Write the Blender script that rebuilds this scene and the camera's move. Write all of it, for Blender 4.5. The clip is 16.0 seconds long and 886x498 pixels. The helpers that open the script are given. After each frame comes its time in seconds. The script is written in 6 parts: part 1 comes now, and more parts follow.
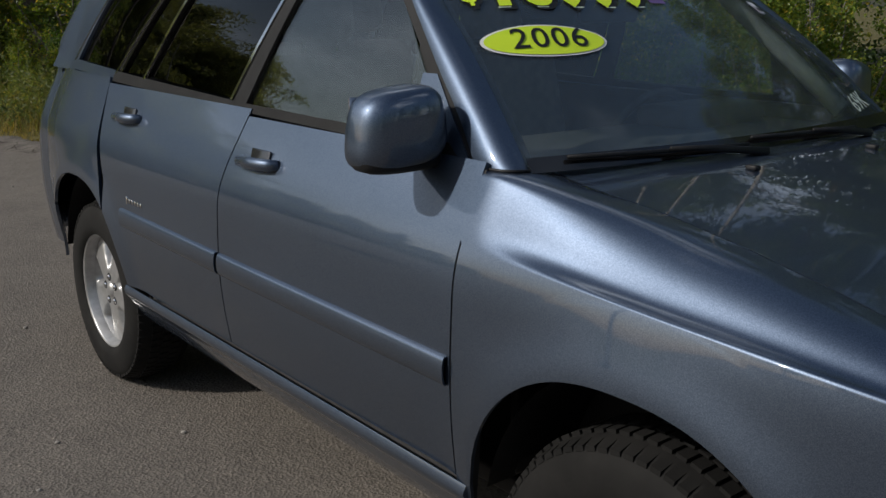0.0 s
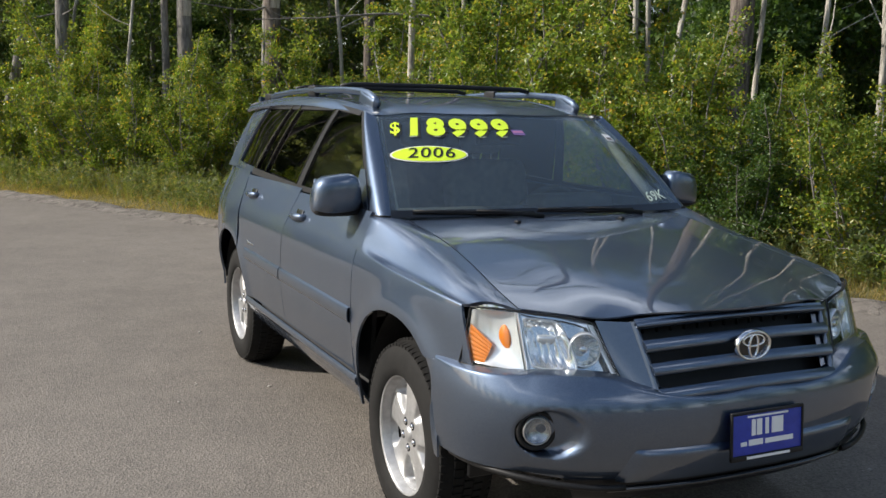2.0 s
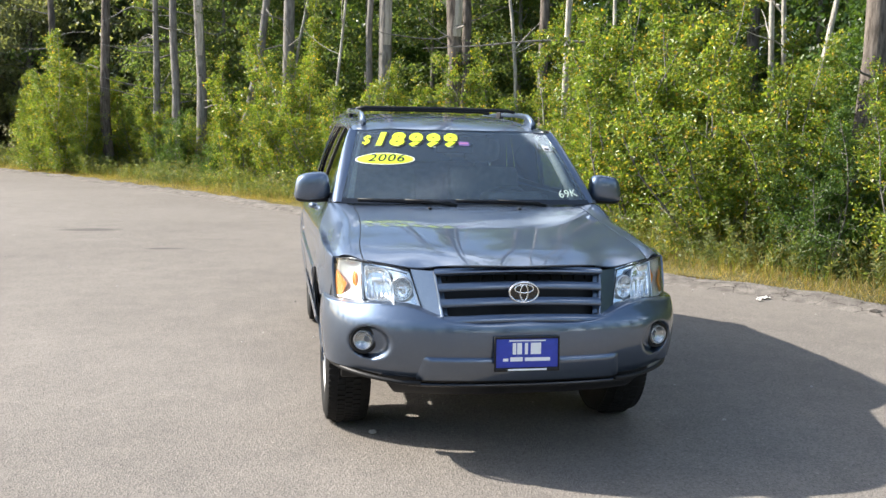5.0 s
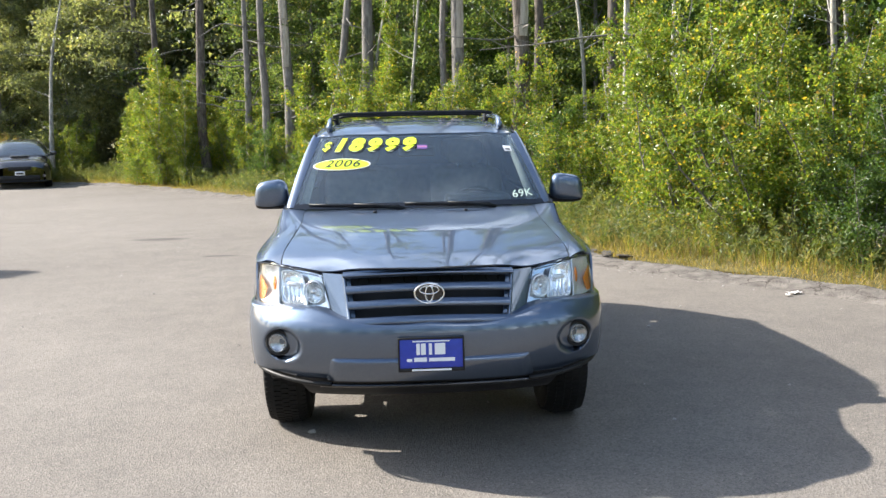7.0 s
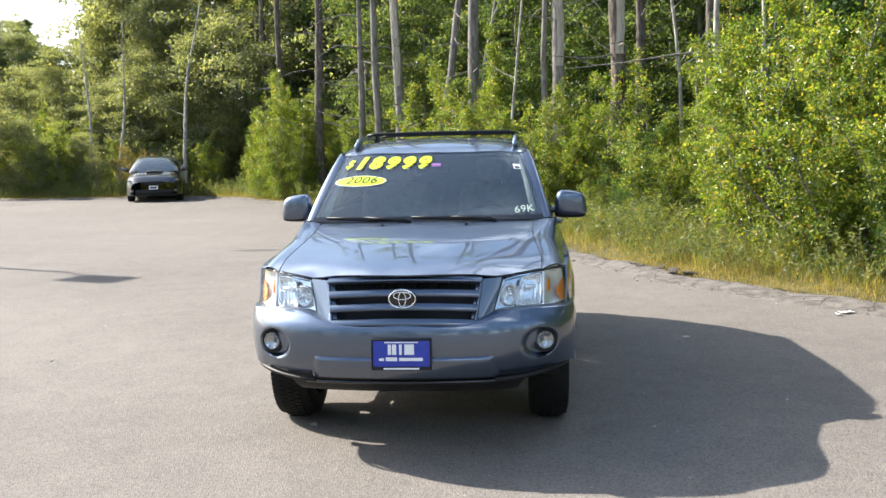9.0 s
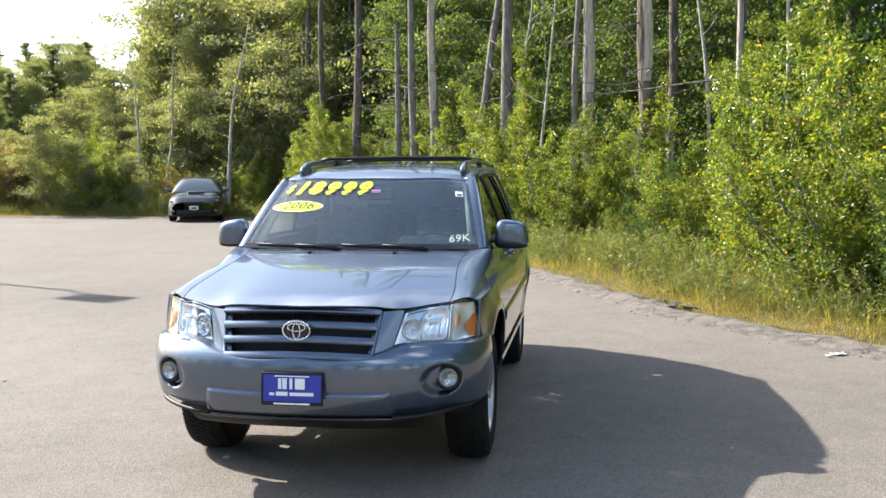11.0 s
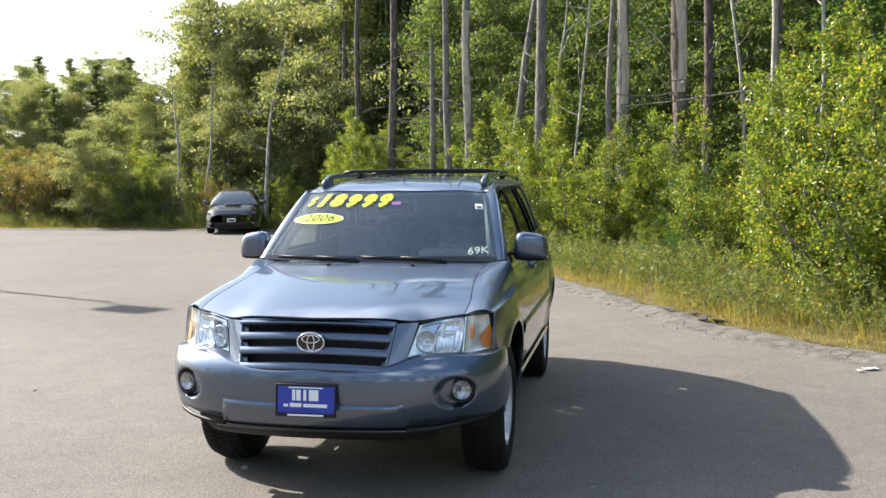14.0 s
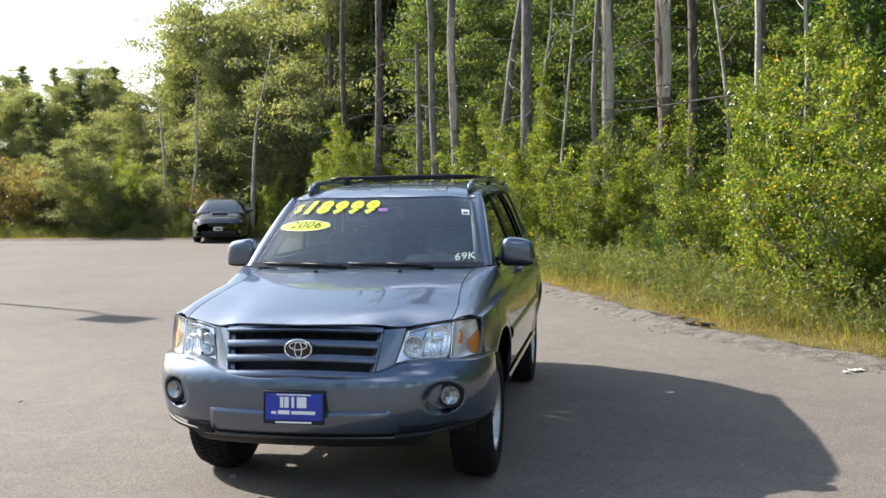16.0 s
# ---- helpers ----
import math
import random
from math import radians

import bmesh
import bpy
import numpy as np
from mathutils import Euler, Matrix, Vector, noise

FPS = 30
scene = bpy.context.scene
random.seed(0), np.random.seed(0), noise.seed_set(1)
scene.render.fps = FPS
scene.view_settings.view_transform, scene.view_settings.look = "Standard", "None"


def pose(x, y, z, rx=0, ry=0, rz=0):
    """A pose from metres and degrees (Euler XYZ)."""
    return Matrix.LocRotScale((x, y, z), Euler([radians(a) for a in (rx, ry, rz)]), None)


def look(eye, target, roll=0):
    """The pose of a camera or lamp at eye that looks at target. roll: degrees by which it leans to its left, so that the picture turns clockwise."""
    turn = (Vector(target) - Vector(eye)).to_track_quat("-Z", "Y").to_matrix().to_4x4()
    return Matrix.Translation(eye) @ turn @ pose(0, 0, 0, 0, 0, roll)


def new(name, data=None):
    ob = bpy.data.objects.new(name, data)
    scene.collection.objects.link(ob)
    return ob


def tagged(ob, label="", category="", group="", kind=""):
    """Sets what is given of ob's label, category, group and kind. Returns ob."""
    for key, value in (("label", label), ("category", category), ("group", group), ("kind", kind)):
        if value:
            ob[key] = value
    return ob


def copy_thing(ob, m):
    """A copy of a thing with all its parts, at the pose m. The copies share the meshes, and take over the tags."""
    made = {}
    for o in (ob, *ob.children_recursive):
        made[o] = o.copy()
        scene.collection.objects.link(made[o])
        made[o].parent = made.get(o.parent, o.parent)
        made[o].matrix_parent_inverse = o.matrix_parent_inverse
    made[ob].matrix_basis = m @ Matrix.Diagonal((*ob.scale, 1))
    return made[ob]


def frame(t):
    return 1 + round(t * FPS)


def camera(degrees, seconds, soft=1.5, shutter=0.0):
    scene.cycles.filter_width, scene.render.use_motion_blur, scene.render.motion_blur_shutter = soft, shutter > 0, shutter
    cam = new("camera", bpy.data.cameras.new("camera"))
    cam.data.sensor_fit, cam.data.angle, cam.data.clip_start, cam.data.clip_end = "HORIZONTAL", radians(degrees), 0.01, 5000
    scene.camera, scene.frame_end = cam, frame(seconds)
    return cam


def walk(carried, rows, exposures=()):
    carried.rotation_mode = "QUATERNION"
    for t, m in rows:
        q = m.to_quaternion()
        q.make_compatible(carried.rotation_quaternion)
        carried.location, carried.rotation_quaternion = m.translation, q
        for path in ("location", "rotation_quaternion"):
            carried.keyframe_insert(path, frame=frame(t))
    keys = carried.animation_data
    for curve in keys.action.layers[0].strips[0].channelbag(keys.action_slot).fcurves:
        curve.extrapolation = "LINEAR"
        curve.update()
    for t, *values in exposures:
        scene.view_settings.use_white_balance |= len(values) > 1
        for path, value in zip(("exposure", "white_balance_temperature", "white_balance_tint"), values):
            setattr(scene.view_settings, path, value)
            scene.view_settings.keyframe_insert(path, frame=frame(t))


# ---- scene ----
cam = camera(50.0, 16.0)
PATH = [
    (0, (-2.072, -0.954, 1.476), (-0.846, 0.544, 0.974), 0.4),
    (0.5, (-2.212, -1.499, 1.535), (-1.063, 0.118, 1.289), -0.0),
    (1, (-2.29, -2.094, 1.548), (-1.326, -0.385, 1.162), 0.2),
    (1.5, (-2.209, -2.667, 1.575), (-1.302, -0.925, 1.193), -0.3),
    (2, (-2.212, -3.186, 1.568), (-1.36, -1.398, 1.287), 1.1),
    (2.5, (-2.064, -3.625, 1.564), (-1.313, -1.789, 1.311), 0.6),
    (3, (-1.88, -3.99, 1.58), (-1.172, -2.151, 1.237), -0.0),
    (3.5, (-1.726, -4.323, 1.587), (-1.075, -2.445, 1.363), 1.2),
    (4, (-1.456, -4.608, 1.577), (-0.874, -2.707, 1.361), 1.6),
    (4.5, (-1.251, -4.832, 1.592), (-0.762, -2.912, 1.317), 0.6),
    (4.7, (-1.214, -4.94, 1.581), (-0.79, -3.002, 1.326), 1.0),
    (6.8, (-0.254, -5.243, 1.605), (-0.117, -3.265, 1.345), -1.1),
    (7, (-0.155, -5.228, 1.597), (-0.053, -3.246, 1.346), -1.2),
    (7.5, (0.114, -5.245, 1.594), (0.133, -3.262, 1.33), 0.4),
    (8, (0.263, -5.408, 1.58), (0.145, -3.424, 1.355), 0.5),
    (8.5, (0.435, -5.598, 1.603), (0.281, -3.618, 1.371), -0.0),
    (8.7, (0.517, -5.643, 1.602), (0.36, -3.662, 1.378), -0.7),
    (10.8, (1.308, -5.29, 1.603), (1.034, -3.316, 1.436), -0.9),
    (11, (1.392, -5.298, 1.599), (1.091, -3.327, 1.441), -0.3),
    (11.5, (1.471, -5.274, 1.587), (1.04, -3.333, 1.376), -0.2),
    (12, (1.499, -5.226, 1.58), (1.127, -3.268, 1.415), 0.4),
    (12.5, (1.507, -5.257, 1.601), (1.165, -3.29, 1.484), -0.4),
    (13, (1.505, -5.294, 1.599), (1.15, -3.328, 1.491), -0.5),
    (13.5, (1.52, -5.289, 1.59), (1.143, -3.329, 1.465), -0.5),
    (14, (1.511, -5.28, 1.599), (1.13, -3.321, 1.467), -0.4),
    (14.5, (1.504, -5.263, 1.597), (1.168, -3.293, 1.505), -0.0),
    (15, (1.518, -5.299, 1.588), (1.174, -3.332, 1.479), -0.4),
    (15.5, (1.506, -5.282, 1.588), (1.153, -3.317, 1.462), -0.5),
    (16, (1.515, -5.286, 1.593), (1.16, -3.321, 1.475), -0.9),
]
EXPOSURE = [(0, -.70, 6110, 10), (.5, -.34, 6060, 10), (1.0, .0, 6110, 10), (1.5, .20, 6210, 10), (2.0, .47, 6210, 10), (2.5, .62, 6210, 10), (3.0, .86, 6210, 10), (3.5, 1.08, 6210, 10), (4.5, 1.40, 6160, 10), (7, 1.50, 6110, 10), (8.5, 1.52, 6110, 10), (11, 1.52, 6160, 10), (12.0, 1.34, 6160, 10), (13.5, 1.34, 6160, 10), (16, 1.16, 6160, 10)]
walk(cam, [(t, look(eye, target, roll)) for t, eye, target, roll in PATH], EXPOSURE)

# ---- world and sun ----
SUN_WAY = Vector((1.30, -0.55, -1.0)).normalized()      # the way the light travels
SUN_ELEV = math.asin(-SUN_WAY.z)
SUN_AZ = math.atan2(-SUN_WAY.x, -SUN_WAY.y)              # clockwise from +y
world = bpy.data.worlds.new("sky")
scene.world = world
world.use_nodes = True
wn, wl = world.node_tree.nodes, world.node_tree.links
wn.clear()
w_out = wn.new("ShaderNodeOutputWorld")
w_bg = wn.new("ShaderNodeBackground")
sky = wn.new("ShaderNodeTexSky")
sky.sky_type = "NISHITA"
sky.sun_disc = False
sky.sun_elevation, sky.sun_rotation = SUN_ELEV, SUN_AZ
sky.air_density, sky.dust_density, sky.ozone_density = 1.3, 2.2, 1.6
w_co = wn.new("ShaderNodeTexCoord")
w_map = wn.new("ShaderNodeMapping")
w_map.inputs["Scale"].default_value = (1.0, 1.0, 1.6)
w_map.inputs["Location"].default_value = (-2.97, 11.39, 18.23)
w_noise = wn.new("ShaderNodeTexNoise")
w_noise.inputs["Scale"].default_value = 1.7
w_noise.inputs["Detail"].default_value = 7.0
w_noise.inputs["Roughness"].default_value = 0.55
w_ramp = wn.new("ShaderNodeValToRGB")
w_ramp.color_ramp.elements[0].position, w_ramp.color_ramp.elements[1].position = 0.50, 0.78
w_ramp.color_ramp.interpolation = "EASE"
w_mix = wn.new("ShaderNodeMix")
w_mix.data_type = "RGBA"
w_mix.inputs["B"].default_value = (19.0, 20.0, 21.6, 1)
wl.new(w_co.outputs["Generated"], w_map.inputs["Vector"])
wl.new(w_map.outputs["Vector"], w_noise.inputs["Vector"])
wl.new(w_noise.outputs["Fac"], w_ramp.inputs["Fac"])
wl.new(w_ramp.outputs["Color"], w_mix.inputs["Factor"])
wl.new(sky.outputs["Color"], w_mix.inputs["A"])
wl.new(w_mix.outputs["Result"], w_bg.inputs["Color"])
w_bg.inputs["Strength"].default_value = 0.092
wl.new(w_bg.outputs["Background"], w_out.inputs["Surface"])

sun = new("sun", bpy.data.lights.new("sun", "SUN"))
sun.data.energy, sun.data.angle, sun.data.color = 5.0, radians(0.6), (1.0, 0.905, 0.77)
sun.matrix_world = look((-30, 14, 26), Vector((-30, 14, 26)) + SUN_WAY)


# ---- materials ----
def material(name, base=(0.5, 0.5, 0.5), rough=0.5, metal=0.0, coat=0.0, spec=0.5):
    m = bpy.data.materials.new(name)
    m.use_nodes = True
    b = m.node_tree.nodes["Principled BSDF"]
    b.inputs["Base Color"].default_value = (*base, 1)
    b.inputs["Roughness"].default_value = rough
    b.inputs["Metallic"].default_value = metal
    b.inputs["Coat Weight"].default_value = coat
    b.inputs["Coat Roughness"].default_value = 0.03
    b.inputs["Specular IOR Level"].default_value = spec
    return m


def node(m, kind, **values):
    n = m.node_tree.nodes.new(kind)
    for key, v in values.items():
        n.inputs[key.replace("_", " ")].default_value = v
    return n


def link(m, a, b):
    m.node_tree.links.new(a, b)


def ramp(m, fac, *stops):
    n = m.node_tree.nodes.new("ShaderNodeValToRGB")
    e = n.color_ramp.elements
    while len(e) < len(stops):
        e.new(0.5)
    for el, (p, c) in zip(e, stops):
        el.position, el.color = p, (*c, 1)
    link(m, fac, n.inputs["Fac"])
    return n


def mixed(m, a, b, fac, blend="MIX"):
    n = m.node_tree.nodes.new("ShaderNodeMix")
    n.data_type, n.blend_type = "RGBA", blend
    for value, key in ((a, "A"), (b, "B"), (fac, "Factor")):
        if isinstance(value, bpy.types.NodeSocket):
            link(m, value, n.inputs[key])
        elif key == "Factor":
            n.inputs[0].default_value = value
        else:
            n.inputs[key].default_value = (*value, 1)
    return n.outputs["Result"]


def obj_coord(m):
    return m.node_tree.nodes.new("ShaderNodeTexCoord").outputs["Object"]


def tex_noise(m, scale, detail=4.0, rough=0.55, co=None):
    n = node(m, "ShaderNodeTexNoise", Scale=scale, Detail=detail, Roughness=rough)
    link(m, co or obj_coord(m), n.inputs["Vector"])
    return n.outputs["Fac"]


def bump(m, height, strength, distance):
    n = node(m, "ShaderNodeBump", Strength=strength, Distance=distance)
    link(m, height, n.inputs["Height"])
    b = m.node_tree.nodes["Principled BSDF"]
    link(m, n.outputs["Normal"], b.inputs["Normal"])
    return n


def bsdf(m):
    return m.node_tree.nodes["Principled BSDF"]


def worn(name, dark, light, scale, rough, metal=0.0, coat=0.0, bumpiness=0.0, spec=0.5, fine=6.0):
    """Two scales of noise between two colours, with some relief."""
    m = material(name, light, rough, metal, coat, spec)
    a, b = tex_noise(m, scale), tex_noise(m, scale * fine, 6)
    r = ramp(m, a, (0.3, dark), (0.7, light))
    g = ramp(m, b, (0.25, (0.8, 0.8, 0.8)), (0.75, (1.12, 1.12, 1.12)))
    link(m, mixed(m, r.outputs["Color"], g.outputs["Color"], 1.0, "MULTIPLY"), bsdf(m).inputs["Base Color"])
    if bumpiness:
        bump(m, b, 1.0, bumpiness)
    return m


def paint_material(name, base, flake):
    """Metallic paint under clear lacquer."""
    m = material(name, base, 0.26, 0.97, 1.0)
    bsdf(m).inputs["Coat IOR"].default_value = 1.8
    v = node(m, "ShaderNodeTexVoronoi", Scale=900.0)
    link(m, obj_coord(m), v.inputs["Vector"])
    r = ramp(m, v.outputs["Color"], (0.2, base), (0.9, flake))
    link(m, r.outputs["Color"], bsdf(m).inputs["Base Color"])
    d = ramp(m, tex_noise(m, 3.0, 6), (0.35, (0.45, 0.45, 0.45)), (0.75, (0.49, 0.49, 0.49)))
    link(m, d.outputs["Color"], bsdf(m).inputs["Roughness"])
    return m


PAINT = paint_material("slate_blue_paint", (0.063, 0.090, 0.143), (0.113, 0.150, 0.217))
DARKPAINT = paint_material("charcoal_paint", (0.030, 0.031, 0.036), (0.052, 0.053, 0.060))
BLACK = worn("black_plastic", (0.008, 0.008, 0.009), (0.016, 0.016, 0.017), 9, 0.5, bumpiness=0.0004, spec=0.3)
GLOSSBLACK = material("gloss_black_trim", (0.008, 0.008, 0.009), 0.12, 0, 0.5)
RUBBER = worn("tyre_rubber", (0.006, 0.006, 0.006), (0.014, 0.0135, 0.013), 7, 0.8, bumpiness=0.0008, spec=0.25)
ALLOY = worn("silver_alloy", (0.40, 0.40, 0.405), (0.50, 0.50, 0.50), 6, 0.40, 0.65, 0.3)
CHROME = material("chrome", (0.82, 0.82, 0.83), 0.08, 1.0)
STEEL = worn("brake_steel", (0.16, 0.14, 0.13), (0.32, 0.30, 0.29), 20, 0.5, 0.8)
TRIM = worn("pale_cabin_trim", (0.34, 0.34, 0.335), (0.46, 0.46, 0.45), 30, 0.85, bumpiness=0.0006)
SEAT = worn("grey_seat_cloth", (0.12, 0.12, 0.123), (0.19, 0.19, 0.193), 30, 0.9, bumpiness=0.001)
DASH = worn("dark_dash_vinyl", (0.035, 0.036, 0.038), (0.06, 0.06, 0.062), 20, 0.7, bumpiness=0.0006)
AMBER = material("amber_lens", (0.86, 0.25, 0.025), 0.14, 0.12, 1.0)
bsdf(AMBER).inputs["Transmission Weight"].default_value = 0.15
REFLECTOR = material("lamp_reflector", (0.95, 0.955, 0.96), 0.09, 0.90)
FOGMETAL = worn("dull_fog_reflector", (0.26, 0.27, 0.28), (0.62, 0.63, 0.65), 70, 0.24, 0.85)
BEZEL = material("pale_lamp_bezel", (0.86, 0.88, 0.91), 0.25, 0.6)
LIME = material("lime_decal", (0.66, 0.86, 0.03), 0.45)
DECALBLACK = material("black_decal", (0.012, 0.012, 0.012), 0.45)
WHITE = material("white_decal", (0.8, 0.8, 0.8), 0.5)
CHALK = material("chalk_marker", (0.62, 0.72, 0.60), 0.8)
PLATEBLUE = worn("blue_plate", (0.022, 0.040, 0.33), (0.030, 0.052, 0.40), 8, 0.35)


def glass_material(name, tint, edge_gloss, face_gloss=0.045, veil=0.0):
    """Thin pane: reflection that grows towards grazing views over a tinted see-through body."""
    m = bpy.data.materials.new(name)
    m.use_nodes = True
    n, l = m.node_tree.nodes, m.node_tree.links
    n.clear()
    out = n.new("ShaderNodeOutputMaterial")
    clear = n.new("ShaderNodeBsdfTransparent")
    clear.inputs["Color"].default_value = (*tint, 1)
    gloss = n.new("ShaderNodeBsdfGlossy")
    gloss.inputs["Roughness"].default_value = 0.0
    lw = n.new("ShaderNodeLayerWeight")
    lw.inputs["Blend"].default_value = 0.5
    pw = n.new("ShaderNodeMath")
    pw.operation = "POWER"
    pw.inputs[1].default_value = 4.2
    ma = n.new("ShaderNodeMath")
    ma.operation = "MULTIPLY_ADD"
    ma.inputs[1].default_value, ma.inputs[2].default_value = edge_gloss, face_gloss
    mix = n.new("ShaderNodeMixShader")
    l.new(lw.outputs["Facing"], pw.inputs[0])
    l.new(pw.outputs[0], ma.inputs[0])
    l.new(ma.outputs[0], mix.inputs[0])
    l.new(clear.outputs[0], mix.inputs[1])
    l.new(gloss.outputs[0], mix.inputs[2])
    film = n.new("ShaderNodeBsdfDiffuse")                # pale blue film: a veil of reflected sky put into the pane's colour
    film.inputs["Color"].default_value = (0.62, 0.76, 0.94, 1)
    veiled = n.new("ShaderNodeMixShader")
    veiled.inputs[0].default_value = veil
    l.new(mix.outputs[0], veiled.inputs[1])
    l.new(film.outputs[0], veiled.inputs[2])
    l.new(veiled.outputs[0], out.inputs["Surface"])
    return m


GLASS = glass_material("windshield_glass", (0.90, 0.95, 0.94), 0.95, 0.070, 0.025)
SIDEGLASS = glass_material("door_glass", (0.86, 0.91, 0.88), 0.95, 0.13)
PRIVACY = glass_material("privacy_glass", (0.15, 0.155, 0.16), 0.95, 0.045)
LENS = glass_material("lamp_lens", (0.96, 0.97, 0.97), 0.9, 0.03)


def asphalt_material():
    m = material("weathered_asphalt", (0.2, 0.19, 0.18), 0.9, spec=0.3)
    co = obj_coord(m)
    big = ramp(m, tex_noise(m, 0.22, 5, 0.6, co), (0.3, (0.132, 0.119, 0.107)), (0.7, (0.182, 0.166, 0.149)))
    mid = ramp(m, tex_noise(m, 3.1, 6, 0.65, co), (0.25, (0.86, 0.86, 0.86)), (0.75, (1.12, 1.11, 1.10)))
    grit = node(m, "ShaderNodeTexVoronoi", Scale=105.0)
    link(m, co, grit.inputs["Vector"])
    stones = ramp(m, grit.outputs["Color"], (0.0, (0.62, 0.61, 0.60)), (0.5, (0.97, 0.97, 0.96)), (0.9, (1.18, 1.165, 1.14)), (1.0, (1.85, 1.80, 1.70)))
    c = mixed(m, big.outputs["Color"], mid.outputs["Color"], 1.0, "MULTIPLY")
    c = mixed(m, c, stones.outputs["Color"], 1.0, "MULTIPLY")
    # oil stains with a shape of their own
    for x, y, sx, sy in ((-3.75, 9.5, 0.50, 0.24), (-2.45, 7.3, 0.30, 0.10)):
        mp = node(m, "ShaderNodeMapping", Location=(-x / sx, -y / sy, 0), Scale=(1 / sx, 1 / sy, 0))
        link(m, co, mp.inputs["Vector"])
        ln = node(m, "ShaderNodeVectorMath")
        ln.operation = "LENGTH"
        link(m, mp.outputs["Vector"], ln.inputs[0])
        r = ramp(m, ln.outputs["Value"], (0.55, (0.55, 0.55, 0.56)), (1.0, (1, 1, 1)))
        c = mixed(m, c, r.outputs["Color"], 1.0, "MULTIPLY")
    link(m, c, bsdf(m).inputs["Base Color"])
    add = node(m, "ShaderNodeMath")
    add.operation = "ADD"
    link(m, grit.outputs["Distance"], add.inputs[0])
    link(m, tex_noise(m, 40, 4, 0.6, co), add.inputs[1])
    bump(m, add.outputs["Value"], 0.8, 0.004)
    return m


ASPHALT = asphalt_material()
BERM = worn("crumbling_asphalt", (0.090, 0.080, 0.072), (0.205, 0.186, 0.166), 7, 0.95, bumpiness=0.022, spec=0.2)
# open cracks in the kerb
_v = node(BERM, "ShaderNodeTexVoronoi", Scale=3.0)
_v.feature = "DISTANCE_TO_EDGE"
_w = node(BERM, "ShaderNodeVectorMath")
_w.operation = "ADD"
_n = node(BERM, "ShaderNodeTexNoise", Scale=5.0, Detail=4.0)
link(BERM, obj_coord(BERM), _n.inputs["Vector"])
link(BERM, obj_coord(BERM), _w.inputs[0])
_s = node(BERM, "ShaderNodeVectorMath")
_s.operation = "SCALE"
_s.inputs["Scale"].default_value = 0.22
link(BERM, _n.outputs["Color"], _s.inputs[0])
link(BERM, _s.outputs["Vector"], _w.inputs[1])
link(BERM, _w.outputs["Vector"], _v.inputs["Vector"])
_r = ramp(BERM, _v.outputs["Distance"], (0.0, (0.30, 0.28, 0.26)), (0.024, (1, 1, 1)))
_old = bsdf(BERM).inputs["Base Color"].links[0].from_socket
link(BERM, mixed(BERM, _old, _r.outputs["Color"], 1.0, "MULTIPLY"), bsdf(BERM).inputs["Base Color"])
SOIL = worn("dry_grass_soil", (0.075, 0.068, 0.03), (0.17, 0.15, 0.06), 1.2, 0.95, bumpiness=0.02, spec=0.1, fine=14)


def leaf_material(name, stops, gloss=0.42, through_amount=0.5):
    m = bpy.data.materials.new(name)
    m.use_nodes = True
    b = bsdf(m)
    geo = m.node_tree.nodes.new("ShaderNodeNewGeometry")
    r = ramp(m, geo.outputs["Random Per Island"], *stops)
    big = ramp(m, tex_noise(m, 1.3, 3), (0.3, (0.72, 0.76, 0.72)), (0.7, (1.15, 1.12, 1.0)))
    c = mixed(m, r.outputs["Color"], big.outputs["Color"], 1.0, "MULTIPLY")
    link(m, c, b.inputs["Base Color"])
    b.inputs["Roughness"].default_value = gloss
    b.inputs["Specular IOR Level"].default_value = 0.4
    t = node(m, "ShaderNodeBsdfTranslucent")
    warm = mixed(m, c, (1.5, 1.45, 0.55), 1.0, "MULTIPLY")
    link(m, warm, t.inputs["Color"])
    mix = m.node_tree.nodes.new("ShaderNodeMixShader")
    mix.inputs[0].default_value = through_amount
    link(m, b.outputs[0], mix.inputs[1])
    link(m, t.outputs[0], mix.inputs[2])
    link(m, mix.outputs[0], m.node_tree.nodes["Material Output"].inputs["Surface"])
    return m


LEAF_SHRUB = leaf_material("shrub_leaves", ((0.0, (0.092, 0.156, 0.033)), (0.45, (0.158, 0.230, 0.045)), (0.80, (0.240, 0.285, 0.060)), (0.95, (0.36, 0.33, 0.062)), (1.0, (0.56, 0.35, 0.059))), 0.30)
LEAF_DEEP = leaf_material("alder_leaves", ((0.0, (0.043, 0.087, 0.025)), (0.6, (0.072, 0.131, 0.036)), (1.0, (0.123, 0.181, 0.054))), 0.4)
LEAF_AUTUMN = leaf_material("turning_leaves", ((0.0, (0.140, 0.165, 0.060)), (0.5, (0.210, 0.180, 0.085)), (1.0, (0.310, 0.185, 0.100))), 0.5)
LEAF_FOREST = leaf_material("forest_leaves", ((0.0, (0.060, 0.098, 0.046)), (0.5, (0.104, 0.156, 0.071)), (0.9, (0.166, 0.215, 0.093)), (1.0, (0.282, 0.246, 0.093))), 0.5, 0.62)
# far haze put into the colour: olive leaves and needles greyed and paled
LEAF_HAZED = leaf_material("hazed_olive_leaves", ((0.0, (0.150, 0.178, 0.122)), (0.5, (0.232, 0.258, 0.172)), (0.9, (0.300, 0.316, 0.205)), (1.0, (0.340, 0.305, 0.200))), 0.5, 0.55)
NEEDLES = leaf_material("pine_needles", ((0.0, (0.094, 0.130, 0.090)), (0.6, (0.160, 0.200, 0.128)), (1.0, (0.235, 0.262, 0.160))), 0.55, 0.55)
